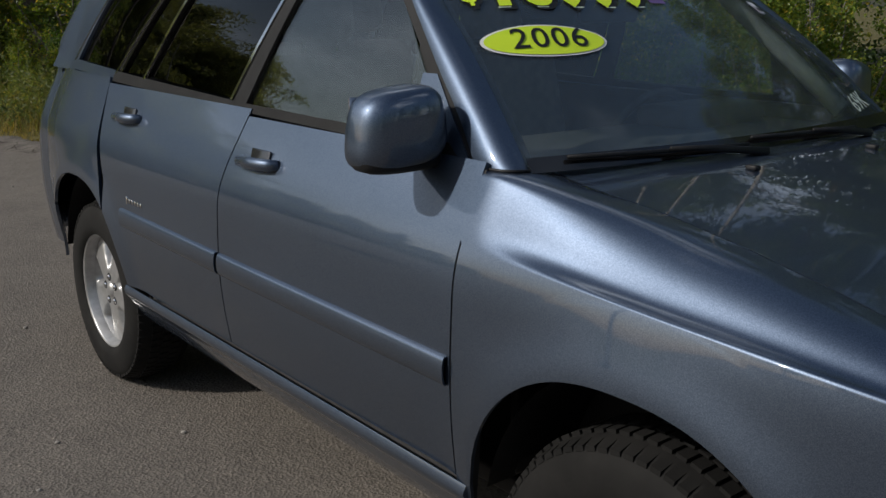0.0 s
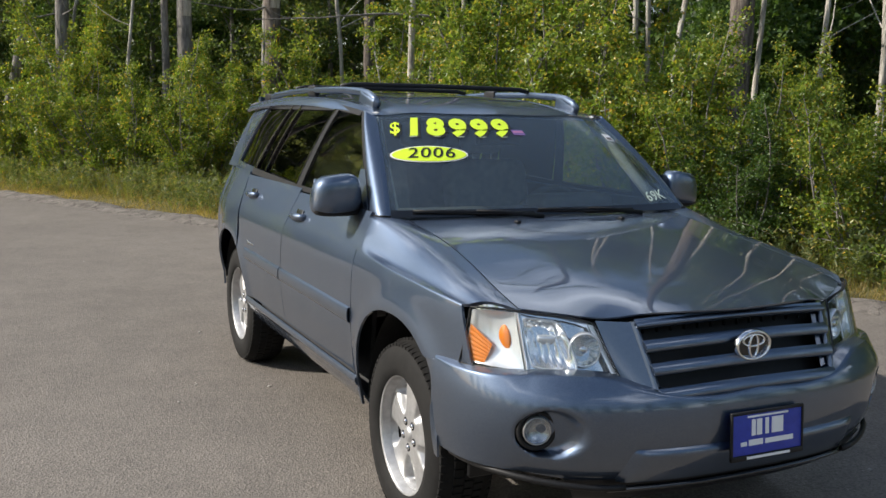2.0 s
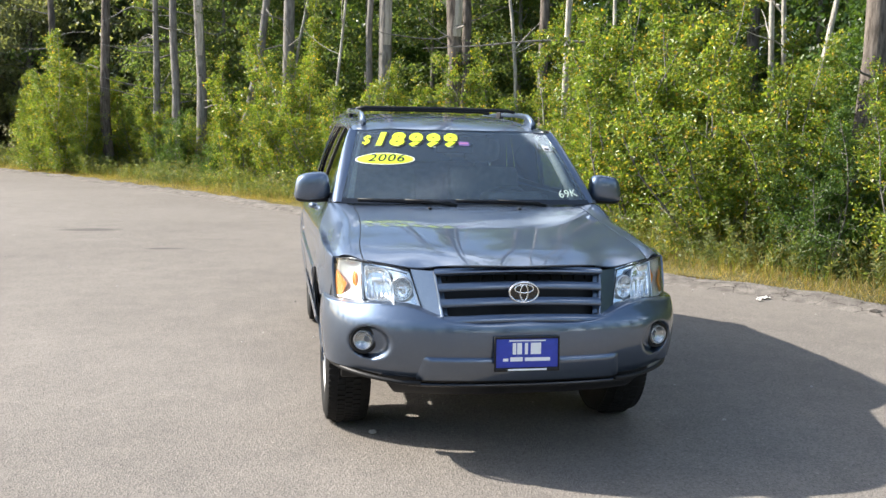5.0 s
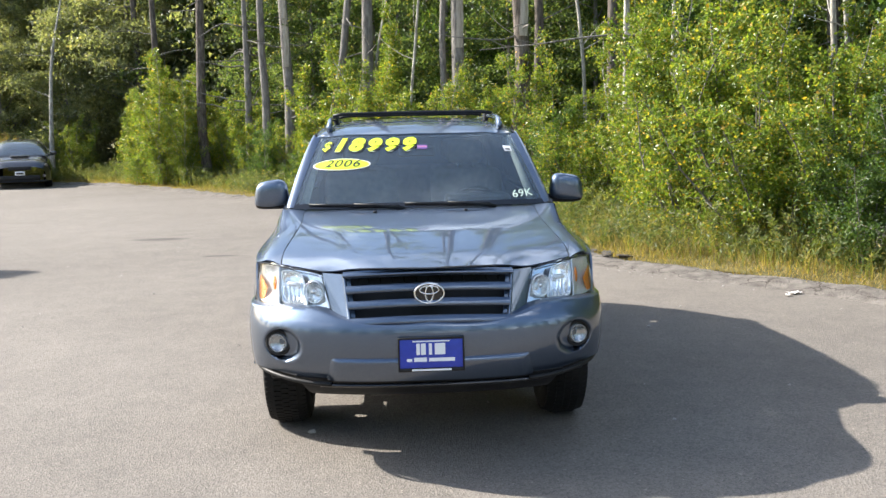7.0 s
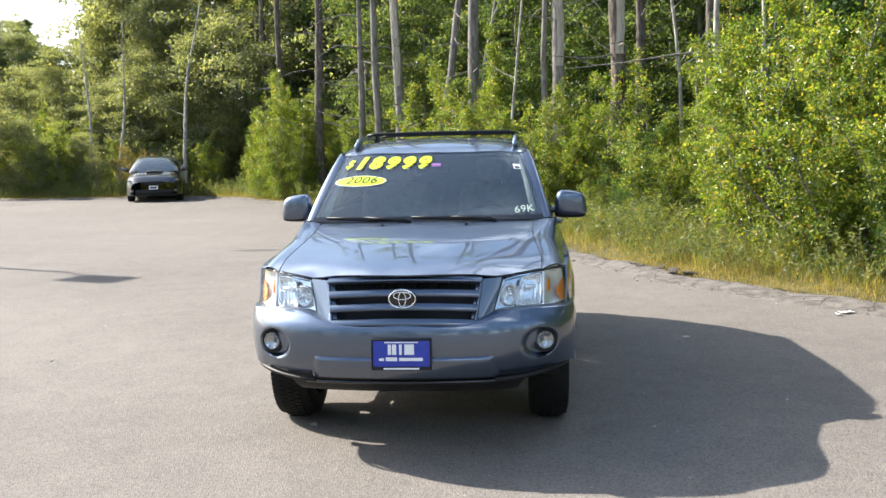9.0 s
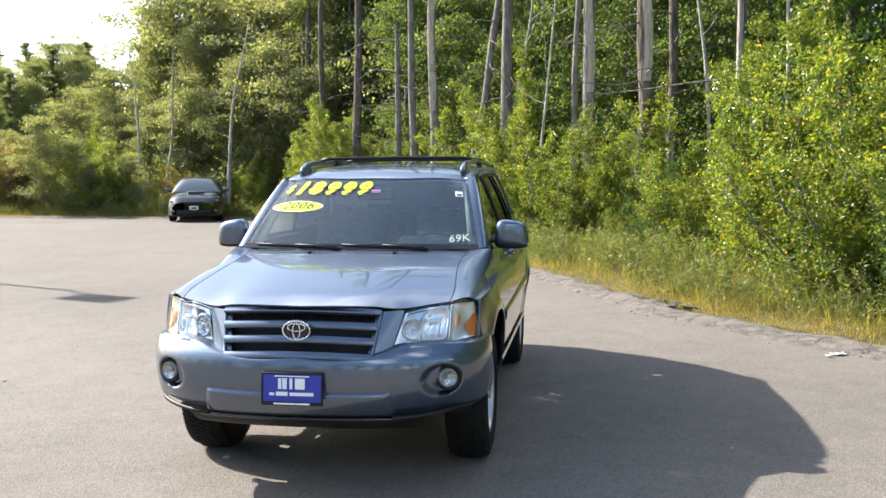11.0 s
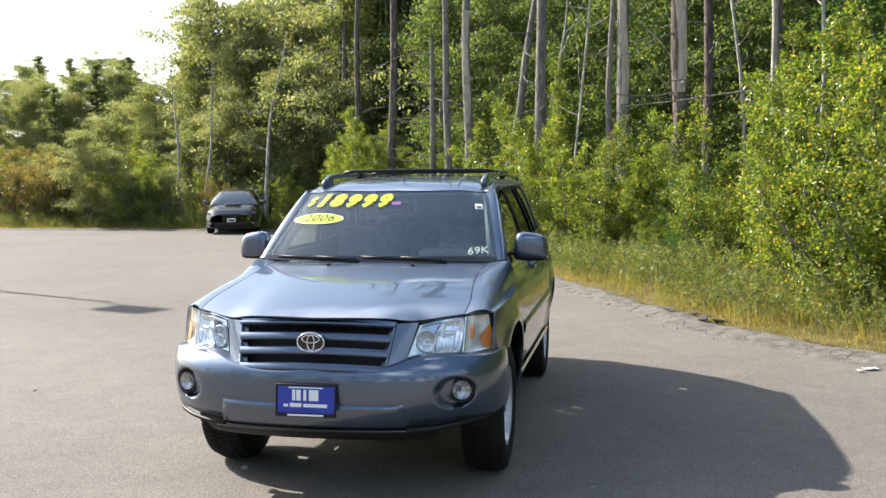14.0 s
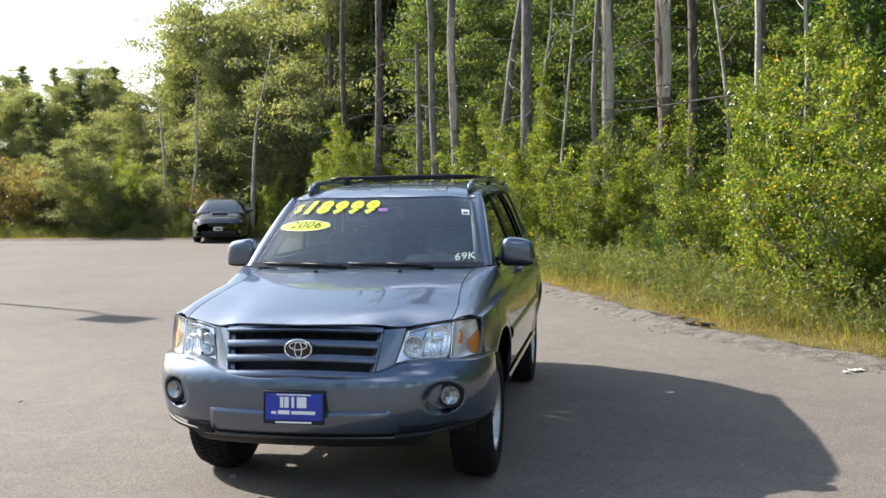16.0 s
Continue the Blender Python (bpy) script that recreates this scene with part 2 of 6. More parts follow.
STRAW = leaf_material("straw_grass", ((0.0, (0.14, 0.138, 0.050)), (0.4, (0.225, 0.178, 0.072)), (0.8, (0.315, 0.235, 0.100)), (1.0, (0.41, 0.33, 0.17))), 0.6)
GRASS = leaf_material("roadside_grass", ((0.0, (0.10, 0.135, 0.03)), (0.45, (0.16, 0.175, 0.05)), (0.8, (0.25, 0.215, 0.085)), (1.0, (0.33, 0.27, 0.12))), 0.6)
WEED = leaf_material("weed_leaves", ((0.0, (0.080, 0.115, 0.048)), (0.55, (0.135, 0.172, 0.074)), (0.92, (0.205, 0.215, 0.100)), (1.0, (0.36, 0.28, 0.10))), 0.5)


def bark_material(name, dark, light):
    m = material(name, light, 0.95, spec=0.15)
    mp = node(m, "ShaderNodeMapping", Scale=(9, 9, 1.6))
    link(m, obj_coord(m), mp.inputs["Vector"])
    n = node(m, "ShaderNodeTexNoise", Scale=2.2, Detail=7.0, Roughness=0.65)
    link(m, mp.outputs["Vector"], n.inputs["Vector"])
    r = ramp(m, n.outputs["Fac"], (0.32, dark), (0.62, light))
    blotch = ramp(m, tex_noise(m, 1.1, 4), (0.35, (0.75, 0.75, 0.75)), (0.7, (1.15, 1.13, 1.1)))
    link(m, mixed(m, r.outputs["Color"], blotch.outputs["Color"], 1.0, "MULTIPLY"), bsdf(m).inputs["Base Color"])
    bump(m, n.outputs["Fac"], 1.0, 0.03)
    return m


BARK = bark_material("pine_bark", (0.05, 0.042, 0.036), (0.19, 0.165, 0.145))
GREYBARK = bark_material("grey_bark", (0.105, 0.098, 0.092), (0.275, 0.26, 0.24))
PALEBARK = bark_material("birch_bark", (0.18, 0.165, 0.14), (0.50, 0.48, 0.43))
BAREWOOD = bark_material("stripped_wood", (0.30, 0.26, 0.21), (0.55, 0.50, 0.42))


# ---- mesh helpers ----
def mk(name, verts, faces, mat, parent=None, label="", smooth=True):
    me = bpy.data.meshes.new(name)
    me.from_pydata([tuple(v) for v in verts], [], faces)
    me.materials.append(mat)
    if smooth:
        me.polygons.foreach_set("use_smooth", [True] * len(me.polygons))
    me.update()
    ob = new(name, me)
    if parent:
        ob.parent = parent
    if label:
        ob["label"] = label
    return ob


def part(name, bm, mat, parent=None, label="", smooth=True):
    me = bpy.data.meshes.new(name)
    bm.to_mesh(me)
    bm.free()
    me.materials.append(mat)
    if smooth:
        me.polygons.foreach_set("use_smooth", [True] * len(me.polygons))
    ob = new(name, me)
    if parent:
        ob.parent = parent
    if label:
        ob["label"] = label
    return ob


def arrays(name, verts, tris, mat, parent=None, smooth=False):
    """A mesh of triangles from numpy arrays."""
    me = bpy.data.meshes.new(name)
    me.vertices.add(len(verts))
    me.vertices.foreach_set("co", np.asarray(verts, np.float32).ravel())
    me.loops.add(tris.size)
    me.loops.foreach_set("vertex_index", tris.astype(np.int32).ravel())
    me.polygons.add(len(tris))
    me.polygons.foreach_set("loop_start", np.arange(0, tris.size, 3, dtype=np.int32))
    if smooth:
        me.polygons.foreach_set("use_smooth", np.ones(len(tris), bool))
    me.materials.append(mat)
    me.update()
    me.validate()
    ob = new(name, me)
    if parent:
        ob.parent = parent
    return ob


def grid(fn, nu, nv, flip=False, wrap=False):
    """A sheet fn(u, v) over the unit square. Returns vertices and faces."""
    vs = [fn(i / (nu - (0 if wrap else 1)), j / (nv - 1)) for i in range(nu) for j in range(nv)]
    fs = []
    for i in range(nu if wrap else nu - 1):
        for j in range(nv - 1):
            a, b, c, d = i * nv + j, ((i + 1) % nu) * nv + j, ((i + 1) % nu) * nv + j + 1, i * nv + j + 1
            fs.append((a, d, c, b) if flip else (a, b, c, d))
    return vs, fs


def solid(ob, thick, bevel=0.0, offset=-1.0):
    m = ob.modifiers.new("thickness", "SOLIDIFY")
    m.thickness, m.offset, m.use_even_offset = thick, offset, False
    c = ob.modifiers.new("crisp", "EDGE_SPLIT")
    c.split_angle = radians(62)
    if bevel:
        b = ob.modifiers.new("edges", "BEVEL")
        b.width, b.segments, b.limit_method = bevel, 2, "ANGLE"
    return ob


def spline(xs, ys):
    """A natural cubic through the points, straight on past its ends."""
    xs, ys = np.array(xs, float), np.array(ys, float)
    n = len(xs)
    h = np.diff(xs)
    a, r = np.eye(n), np.zeros(n)
    for i in range(1, n - 1):
        a[i, i - 1:i + 2] = h[i - 1], 2 * (h[i - 1] + h[i]), h[i]
        r[i] = 6 * ((ys[i + 1] - ys[i]) / h[i] - (ys[i] - ys[i - 1]) / h[i - 1])
    m = np.linalg.solve(a, r)

    def f(x):
        x = min(max(x, xs[0]), xs[-1])
        i = min(max(int(np.searchsorted(xs, x)) - 1, 0), n - 2)
        p, q = xs[i + 1] - x, x - xs[i]
        return float((m[i] * p ** 3 + m[i + 1] * q ** 3) / (6 * h[i]) + (ys[i] / h[i] - m[i] * h[i] / 6) * p + (ys[i + 1] / h[i] - m[i + 1] * h[i] / 6) * q)
    return f


def lerp(a, b, t):
    return a + (b - a) * t


def tube(name, points, radii, mat, parent=None, sides=8, label="", squash=1.0, cap=True):
    """A tapering round bar through the points."""
    pts = [Vector(p) for p in points]
    vs, fs = [], []
    side = None
    for i, p in enumerate(pts):
        d = (pts[min(i + 1, len(pts) - 1)] - pts[max(i - 1, 0)]).normalized()
        if side is None:
            side = d.cross(Vector((0, 0, 1)) if abs(d.z) < 0.9 else Vector((0, 1, 0))).normalized()
        else:
            side = (side - d * side.dot(d)).normalized()
        up = side.cross(d)
        r = radii[i] if isinstance(radii, (list, tuple)) else radii
        for k in range(sides):
            a = math.tau * k / sides
            vs.append(p + side * (math.cos(a) * r) + up * (math.sin(a) * r * squash))
    for i in range(len(pts) - 1):
        for k in range(sides):
            fs.append((i * sides + k, i * sides + (k + 1) % sides, (i + 1) * sides + (k + 1) % sides, (i + 1) * sides + k))
    if cap:
        fs.append(tuple(range(sides))[::-1])
        fs.append(tuple((len(pts) - 1) * sides + k for k in range(sides)))
    return mk(name, vs, fs, mat, parent, label)


def rbox(sx, sy, sz, bevel=0.01, seg=3):
    bm = bmesh.new()
    bmesh.ops.create_cube(bm, size=1.0)
    bmesh.ops.scale(bm, vec=(sx, sy, sz), verts=bm.verts)
    if bevel:
        bmesh.ops.bevel(bm, geom=bm.edges[:], offset=bevel, segments=seg, affect="EDGES", profile=0.5)
    return bm


def moved(bm, m):
    bmesh.ops.transform(bm, matrix=m, verts=bm.verts)
    return bm


def thing(name, label, category, at=None, group="", kind=""):
    e = new(name)
    e.empty_display_size = 0.2
    if at is not None:
        e.matrix_world = at
    return tagged(e, label, category, group, kind)


# ---- the parked sport utility vehicle: front axle at y = 0, nose towards -y ----
WB, HUBZ, TYRE_R = 2.680, 0.362, 0.362
ARCH_A, ARCH_B, ARCH_N = 0.415, 0.475, 2.35
PROFILE = spline([.28, .40, .50, .62, .74, .86, .965, 1.05, 1.14, 1.20], [.805, .848, .868, .886, .894, .892, .882, .852, .812, .785])
PLANOFF = spline([-.62, -.46, -.3, -.1, .3, 1.2, 2.2, 2.75, 3.0, 3.2, 3.5, 3.7], [-.078, -.036, -.013, -.003, 0, .004, .004, -.003, -.020, -.058, -.150, -.24])
GREENX = spline([1.16, 1.30, 1.45, 1.58, 1.64], [.797, .757, .707, .650, .615])
GREENOFF = spline([.4, 1.2, 2.0, 2.6, 3.1], [-.006, 0, -.002, -.012, -.045])
ROOFZ = spline([.80, .86, .95, 1.05, 1.5, 2.0, 2.6, 3.05, 3.3], [1.553, 1.576, 1.604, 1.626, 1.672, 1.688, 1.682, 1.662, 1.64])
ROOFDROP = spline([0, .3, .5, .59, .63, .652], [0, .008, .023, .036, .050, .088])
SEAMX = spline([-.62, -.46, -.3, -.1, .15, .34, .46], [.708, .712, .697, .678, .668, .672, .655])
HOODZ = spline([-.85, -.7, -.5, -.2, .1, .40], [.962, .996, 1.034, 1.082, 1.120, 1.152])
HOODDROP = spline([-.85, -.65, -.5, -.2, .1, .4], [.024, .026, .028, .026, .020, .012])
HOODEDGE = spline([0, .30, .39, .46, .58, .72], [.958, .956, .948, .937, .943, .956])


def arch_r(y, z, yc):
    return ((abs(y - yc) / ARCH_A) ** ARCH_N + (max(z - HUBZ, 0) / ARCH_B) ** ARCH_N) ** (1 / ARCH_N)


def side_x(y, z):
    x = PROFILE(z) + PLANOFF(y)
    for yc in (0, WB):
        r = arch_r(y, z, yc)
        if r < 1.3:
            x += 0.015 * math.exp(-((r - 1.0) / 0.15) ** 2)
    return x


def green_x(y, z):
    return GREENX(z) + GREENOFF(y)


def arch_z(y, yc):
    d = abs(y - yc) / ARCH_A
    return HUBZ + ARCH_B * (1 - d ** ARCH_N) ** (1 / ARCH_N) if d < 1 else None


def arch_y(z, yc, way):
    q = max(z - HUBZ, 0) / ARCH_B
    return yc + way * ARCH_A * (max(1 - q ** ARCH_N, 0)) ** (1 / ARCH_N)


def front_y(x, z):
    """The lamp and grille face."""
    b, a = 0.51 - 0.5 * (z - .77), 0.872 - 0.10 * (z - .77)
    return -.35 - b * max(1 - (abs(x) / a) ** 2.4, 0) ** (1 / 2.4)


def hood_front(x):
    return -.852 + .252 * (abs(x) / .712) ** 2.2


def hood_rear(x):
    return .310 + .13 * (abs(x) / .6) ** 2


def hood_main(x, y):
    k = min(max((y + .85) / 1.15, 0), 1)
    dome, high = lerp(.400, .50, k), .005 + .029 * (1 - k) ** 1.8
    return HOODZ(y) - HOODDROP(y) * (abs(x) / .74) ** 2.3 - high / (1 + math.exp((dome - abs(x)) / lerp(.055, .065, k)))


def hood_z(x, y):
    yf = hood_front(x)
    return hood_main(x, y) - (hood_main(x, yf) - HOODEDGE(abs(x))) * max(1 - max(y - yf, 0) / .23, 0) ** 2


def roof_front(x):
    return .852 + .070 * (x / .592) ** 2


def screen(u, v):
    """The windshield: u from -1 to 1 across, v from the cowl up."""
    x = u * lerp(.742, .608, v)
    yb, zb = .315 + .082 * u * u, 1.148 - .002 * u * u
    yt = roof_front(.592 * u)
    zt = ROOFZ(yt) - ROOFDROP(abs(.592 * u)) - .006
    s = math.sin(math.pi * v)
    return Vector((x, lerp(yb, yt, v) - .012 * s, lerp(zb, zt, v) + .012 * s))


def paired(name, fn, nu, nv, mat, parent, label="", thick=0.0, out=True):
    """The same sheet on both sides of the car; fn(u, v) gives the left one."""
    obs = []
    for s in (1, -1):
        vs, fs = grid(fn, nu, nv, flip=(s < 0) == out)
        ob = mk(name, [(v[0] * s, v[1], v[2]) for v in vs], fs, mat, parent, label)
        if thick:
            solid(ob, thick)
        obs.append(ob)
    return obs


suv = thing("suv", "slate-blue metallic SUV with roof rails, parked on the asphalt", "car")

# bonnet, roof, windshield
vs, fs = grid(lambda u, v: (lambda x, y: (x, y, hood_z(x, y)))(*(lambda w: (lambda yy: (w * (SEAMX(yy) - .003), yy))(lerp(hood_front(w * .712) + .004, hood_rear(w * .6), v)))(2 * u - 1)), 61, 49)
solid(mk("hood", vs, fs, PAINT, suv), .006)


def roof_at(u, v):
    w = 2 * u - 1
    x = w * .650
    y = lerp(roof_front(min(abs(x), .62)), 3.18, v)
    rim = max(ROOFDROP(abs(x)) - ROOFDROP(.592), 0) if abs(x) > .592 else 0
    return (x, y, ROOFZ(y) - ROOFDROP(min(abs(x), .592)) - rim * lerp(.35, 1, min(max((y - .85) / .6, 0), 1)))


vs, fs = grid(roof_at, 45, 40)
solid(mk("roof", vs, fs, PAINT, suv), .015)
vs, fs = grid(lambda u, v: screen(2 * u - 1, v), 33, 21)
windshield = solid(mk("windshield", vs, fs, GLASS, suv, "clear laminated windshield glass"), .004)
# black band round the glass
for name, ua, ub, va, vb in (("screen_band", -1, 1, -.012, .048), ("screen_band", -1, 1, .975, 1.0), ("screen_band", -1, -.965, .035, .975), ("screen_band", .965, 1, .035, .975)):
    vs, fs = grid(lambda u, v: screen(lerp(ua, ub, u), lerp(va, vb, v)) + (Vector((0, -.005, .005)) if va < 0 else Vector((0, .006, -.006))), 25, 9)
    solid(mk(name, vs, fs, GLOSSBLACK, windshield), .002)


# fender with its arch, up and over to the bonnet seam
CREASE = spline([-.6, -.41, 0, .46], [.940, .962, .985, 1.012])


# section from the crease inwards: a narrow ledge, the steep shoulder, the flat top
SHOULDER_X = spline([0, .13, .22, .36, .52, .68, .84, 1], [0, .14, .20, .29, .42, .59, .79, 1])
SHOULDER_Z = spline([0, .13, .22, .36, .52, .68, .84, 1], [0, .05, .15, .42, .71, .90, .975, 1])


def fender_at(u, v):
    y0 = lerp(-.545, .4565, v)
    zl = .745 if y0 < -ARCH_A * .9 else (arch_z(y0, 0) or .36)
    if y0 < 0:
        zl = max(zl, .742)
    nseam = .60
    if u < nseam:
        k = u / nseam
        yf = lerp(-.545, -.468, k)
        y = lerp(yf, .4565, v)
        z = lerp(zl, CREASE(y), k)
        return (side_x(y, z), y, z)
    k = (u - nseam) / (1 - nseam)
    yf = lerp(-.468, -.605, k ** 1.5)
    y = lerp(yf, .4565 + .080 * min(k * 5, 1), v)
    z0 = CREASE(y)
    p0 = Vector((side_x(y, z0), z0))
    xs = SEAMX(y) + .0025
    p2 = Vector((xs, hood_z(xs - .003, y)))
    p = Vector((lerp(p0.x, p2.x, SHOULDER_X(k)), lerp(p0.y, p2.y, SHOULDER_Z(k))))
    # towards the door the section keeps the door's own shape up to the pillar foot
    zt = 1.138
    if k < .55:
        z = lerp(z0, zt, k / .55)
        q = Vector((side_x(y, z), z))
    else:
        j = (k - .55) / .45
        a = Vector((side_x(y, zt), zt))
        q = a * (1 - j) ** 2 + Vector((a.x - .014, zt + .022)) * (2 * j * (1 - j)) + p2 * j * j
    p = lerp(p, q, min(max((y + .02) / .44, 0), 1) ** 2)
    return (p.x, y, p.y)


paired("fender", fender_at, 80, 60, PAINT, suv, thick=.010, out=False)

# doors and rear quarter
SILL = .495


def rear_edge(z):
    line = lerp(2.395, 2.545, min(max((z - .86) / .33, 0), 1))
    a = arch_y(z, WB, -1) if z < HUBZ + ARCH_B * .97 else 9
    return min(line, a)


def front_edge(z):
    return .462


def mid_edge(z):
    return 1.50 - .28 * max(z - .92, 0) ** 1.3


def door_grid(edge_a, edge_b, gap_a, gap_b, top):
    def at(u, v):
        z = lerp(SILL, top, v)
        y = lerp(edge_a(z) + gap_a, edge_b(z) - gap_b, u)
        return (side_x(y, z), y, z)
    return at


fdoors = paired("front_door", door_grid(front_edge, mid_edge, 0, .003, 1.165), 40, 34, PAINT, suv, thick=.012)
rdoors = paired("rear_door", door_grid(mid_edge, rear_edge, .003, .003, 1.185), 40, 40, PAINT, suv, thick=.012)


def quarter_at(u, v):
    y0 = lerp(2.405, 3.32, u)
    zl = arch_z(y0, WB) or .66
    if y0 > WB:
        zl = max(zl, .66)
    y = lerp(lerp(2.400, 2.548, v), 3.32, u)
    z = lerp(zl, 1.205, v)
    return (side_x(y, z), y, z)


paired("quarter_panel", quarter_at, 40, 26, PAINT, suv, thick=.012)


def tail_at(u, v):
    th = lerp(0, math.pi / 2, u)
    z = lerp(.42, 1.66, v)
    ys = 3.315 if z < 1.2 else lerp(3.315, 3.02, min((z - 1.2) / .40, 1))
    w = side_x(ys, z) if z < 1.19 else min(green_x(ys, min(z, 1.60)), side_x(ys, 1.19))
    yr = spline([.46, .9, 1.2, 1.45, 1.66], [3.76, 3.71, 3.60, 3.44, 3.24])(z)
    return (w * math.cos(th) ** .55, ys + (yr - ys) * math.sin(th) ** .7, z)


paired("tailgate", tail_at, 22, 26, PAINT, suv, thick=.010)
# sill, molding, door glass, pillars
paired("rocker_panel", lambda u, v: (lambda y, a: (side_x(1.2, .49) + .010 - .085 * a ** 1.7 + .012 * math.sin(math.pi * min(a * 3, 1)), y, .488 - .155 * a))(lerp(.42, 2.30, u), v), 30, 10, PAINT, suv, thick=.01, out=False)
for doors, ya, yb in ((fdoors, .47, 1.490), (rdoors, 1.508, 2.235)):
    for s, d in zip((1, -1), doors):
        def strip(u, v, ya=ya, yb=yb, s=s):
            y = lerp(ya, yb, u)
            a = math.pi * (v - .5)
            zc = .735 + .015 * (y - .47) / 1.8
            z = zc + .034 * math.sin(a)
            return (s * (side_x(y, z) - .004 + .018 * math.cos(a) ** .45), y, z)
        vs, fs = grid(strip, 30, 9, flip=s < 0)
        solid(mk("side_molding", vs, fs, PAINT, d), .004)


def pane(name, c00, c10, c11, c01, mat, off, thick, label="", parents=(None, None), n=14):
    """A four-cornered sheet on the glasshouse side; corners as (y, z)."""
    obs = []
    for s, par in zip((1, -1), parents):
        def at(u, v):
            y = lerp(lerp(c00[0], c10[0], u), lerp(c01[0], c11[0], u), v)
            z = lerp(lerp(c00[1], c10[1], u), lerp(c01[1], c11[1], u), v)
            return (s * (green_x(y, z) + off), y, z)
        vs, fs = grid(at, n, n, flip=s < 0)
        obs.append(solid(mk(name, vs, fs, mat, par or suv, label), thick))
    return obs


pane("door_glass", (.62, 1.185), (1.515, 1.192), (1.315, 1.582), (.965, 1.562), SIDEGLASS, -.012, .004, "lightly tinted door glass", fdoors)
pane("door_glass", (1.60, 1.200), (2.245, 1.225), (1.965, 1.590), (1.375, 1.583), PRIVACY, -.012, .004, "dark privacy glass", rdoors)
pane("vent_glass", (2.275, 1.225), (2.490, 1.226), (2.135, 1.592), (1.995, 1.590), PRIVACY, -.012, .004, "dark privacy glass", rdoors)
pane("quarter_glass", (2.530, 1.232), (3.060, 1.245), (2.700, 1.585), (2.150, 1.594), PRIVACY, -.010, .004, "dark privacy glass")
pane("pillar_trim", (1.515, 1.180), (1.60, 1.188), (1.375, 1.590), (1.315, 1.588), BLACK, -.002, .010, "", fdoors)
pane("pillar_trim", (2.245, 1.205), (2.275, 1.205), (1.995, 1.596), (1.965, 1.596), GLOSSBLACK, -.001, .010, "", rdoors)
pane("pillar_trim", (2.490, 1.205), (2.530, 1.205), (2.150, 1.598), (2.135, 1.598), GLOSSBLACK, -.001, .010, "")
pane("trim_bright", (2.246, 1.215), (2.260, 1.215), (1.980, 1.590), (1.966, 1.590), CHROME, .003, .003, "", rdoors, 6)
pane("trim_bright", (1.588, 1.198), (1.602, 1.198), (1.378, 1.585), (1.364, 1.585), CHROME, .003, .003, "", rdoors, 6)
pane("trim_bright", (2.515, 1.22), (2.528, 1.22), (2.153, 1.592), (2.140, 1.592), CHROME, .003, .003, "", (None, None), 6)
pane("trim_bright", (3.056, 1.24), (3.066, 1.24), (2.706, 1.585), (2.696, 1.585), CHROME, .003, .003, "", (None, None), 6)
pane("belt_trim", (.56, 1.160), (1.52, 1.172), (1.52, 1.196), (.60, 1.188), BLACK, .003, .012, "", fdoors)
pane("belt_trim", (1.52, 1.172), (2.545, 1.190), (2.53, 1.228), (1.52, 1.196), BLACK, .003, .012, "", rdoors)
pane("belt_trim", (2.545, 1.195), (3.10, 1.205), (3.07, 1.246), (2.53, 1.230), PAINT, .002, .012)
pane("window_frame", (.995, 1.556), (1.32, 1.578), (1.32, 1.606), (.995, 1.578), BLACK, -.003, .012, "", (None, None), 24)
pane("window_frame", (1.32, 1.578), (3.0, 1.585), (3.0, 1.612), (1.32, 1.606), BLACK, -.003, .012, "", (None, None), 24)
pane("rear_pillar", (3.060, 1.20), (3.34, 1.20), (3.03, 1.615), (2.69, 1.60), PAINT, .000, .012)
pane("window_seal", (.52, 1.150), (.80, 1.160), (.80, 1.40), (.72, 1.38), BLACK, -.020, .006, "", fdoors)
pane("mirror_sail", (.528, 1.160), (.74, 1.180), (.74, 1.325), (.690, 1.325), PAINT, .000, .012, "", fdoors)


# front pillar: from the glass edge round to the door frame
PILLAR_Y = spline([-.12, 0, .19, .34, .89, 1], [.466, .510, .580, .648, .905, .960])


def pillar_at(u, v):
    v = lerp(-.11, 1, v)
    a = screen(1.0, v) + Vector((.001, 0, 0))
    z = lerp(1.156, 1.575, v)
    y = PILLAR_Y(v)
    b = Vector((green_x(y, z), y, z))
    m = Vector((b.x + .008, lerp(a.y, b.y, .04), lerp(a.z, b.z, .5) + .006))
    return a * (1 - u) ** 2 + m * (2 * u * (1 - u)) + b * u * u


paired("front_pillar", pillar_at, 14, 24, PAINT, suv, thick=.010)


def pillar_foot(u):
    """Where the pillar meets the fender."""
    edge = [fender_at(.6 + .4 * k / 40, 1.0) for k in range(41)]
    lo, hi = 0.0, .4
    for _ in range(24):
        mid = (lo + hi) / 2
        p = pillar_at(u, mid)
        q = min(edge, key=lambda e: abs(e[0] - p.x))
        lo, hi = (mid, hi) if p.z < q[2] + .001 else (lo, mid)
    return pillar_at(u, lo)


FOOT = [pillar_foot(k / 10) for k in range(11)]
for s in (1, -1):
    tube("pillar_seal", [(s * (p.x + .002), p.y - .003, p.z + .001) for p in FOOT], .0035, BLACK, suv, 6)


def shut_line(name, edge, za, zb, wide=.007, under=.003, n=40):
    """Dark rubber in the gap between two panels, just under the skin."""
    paired(name, lambda u, v: (lambda z: (lambda y: (side_x(y, z) - under, y, z))(edge(z) + wide * (u - .5)))(lerp(za, zb, v)), 3, n, BLACK, suv)


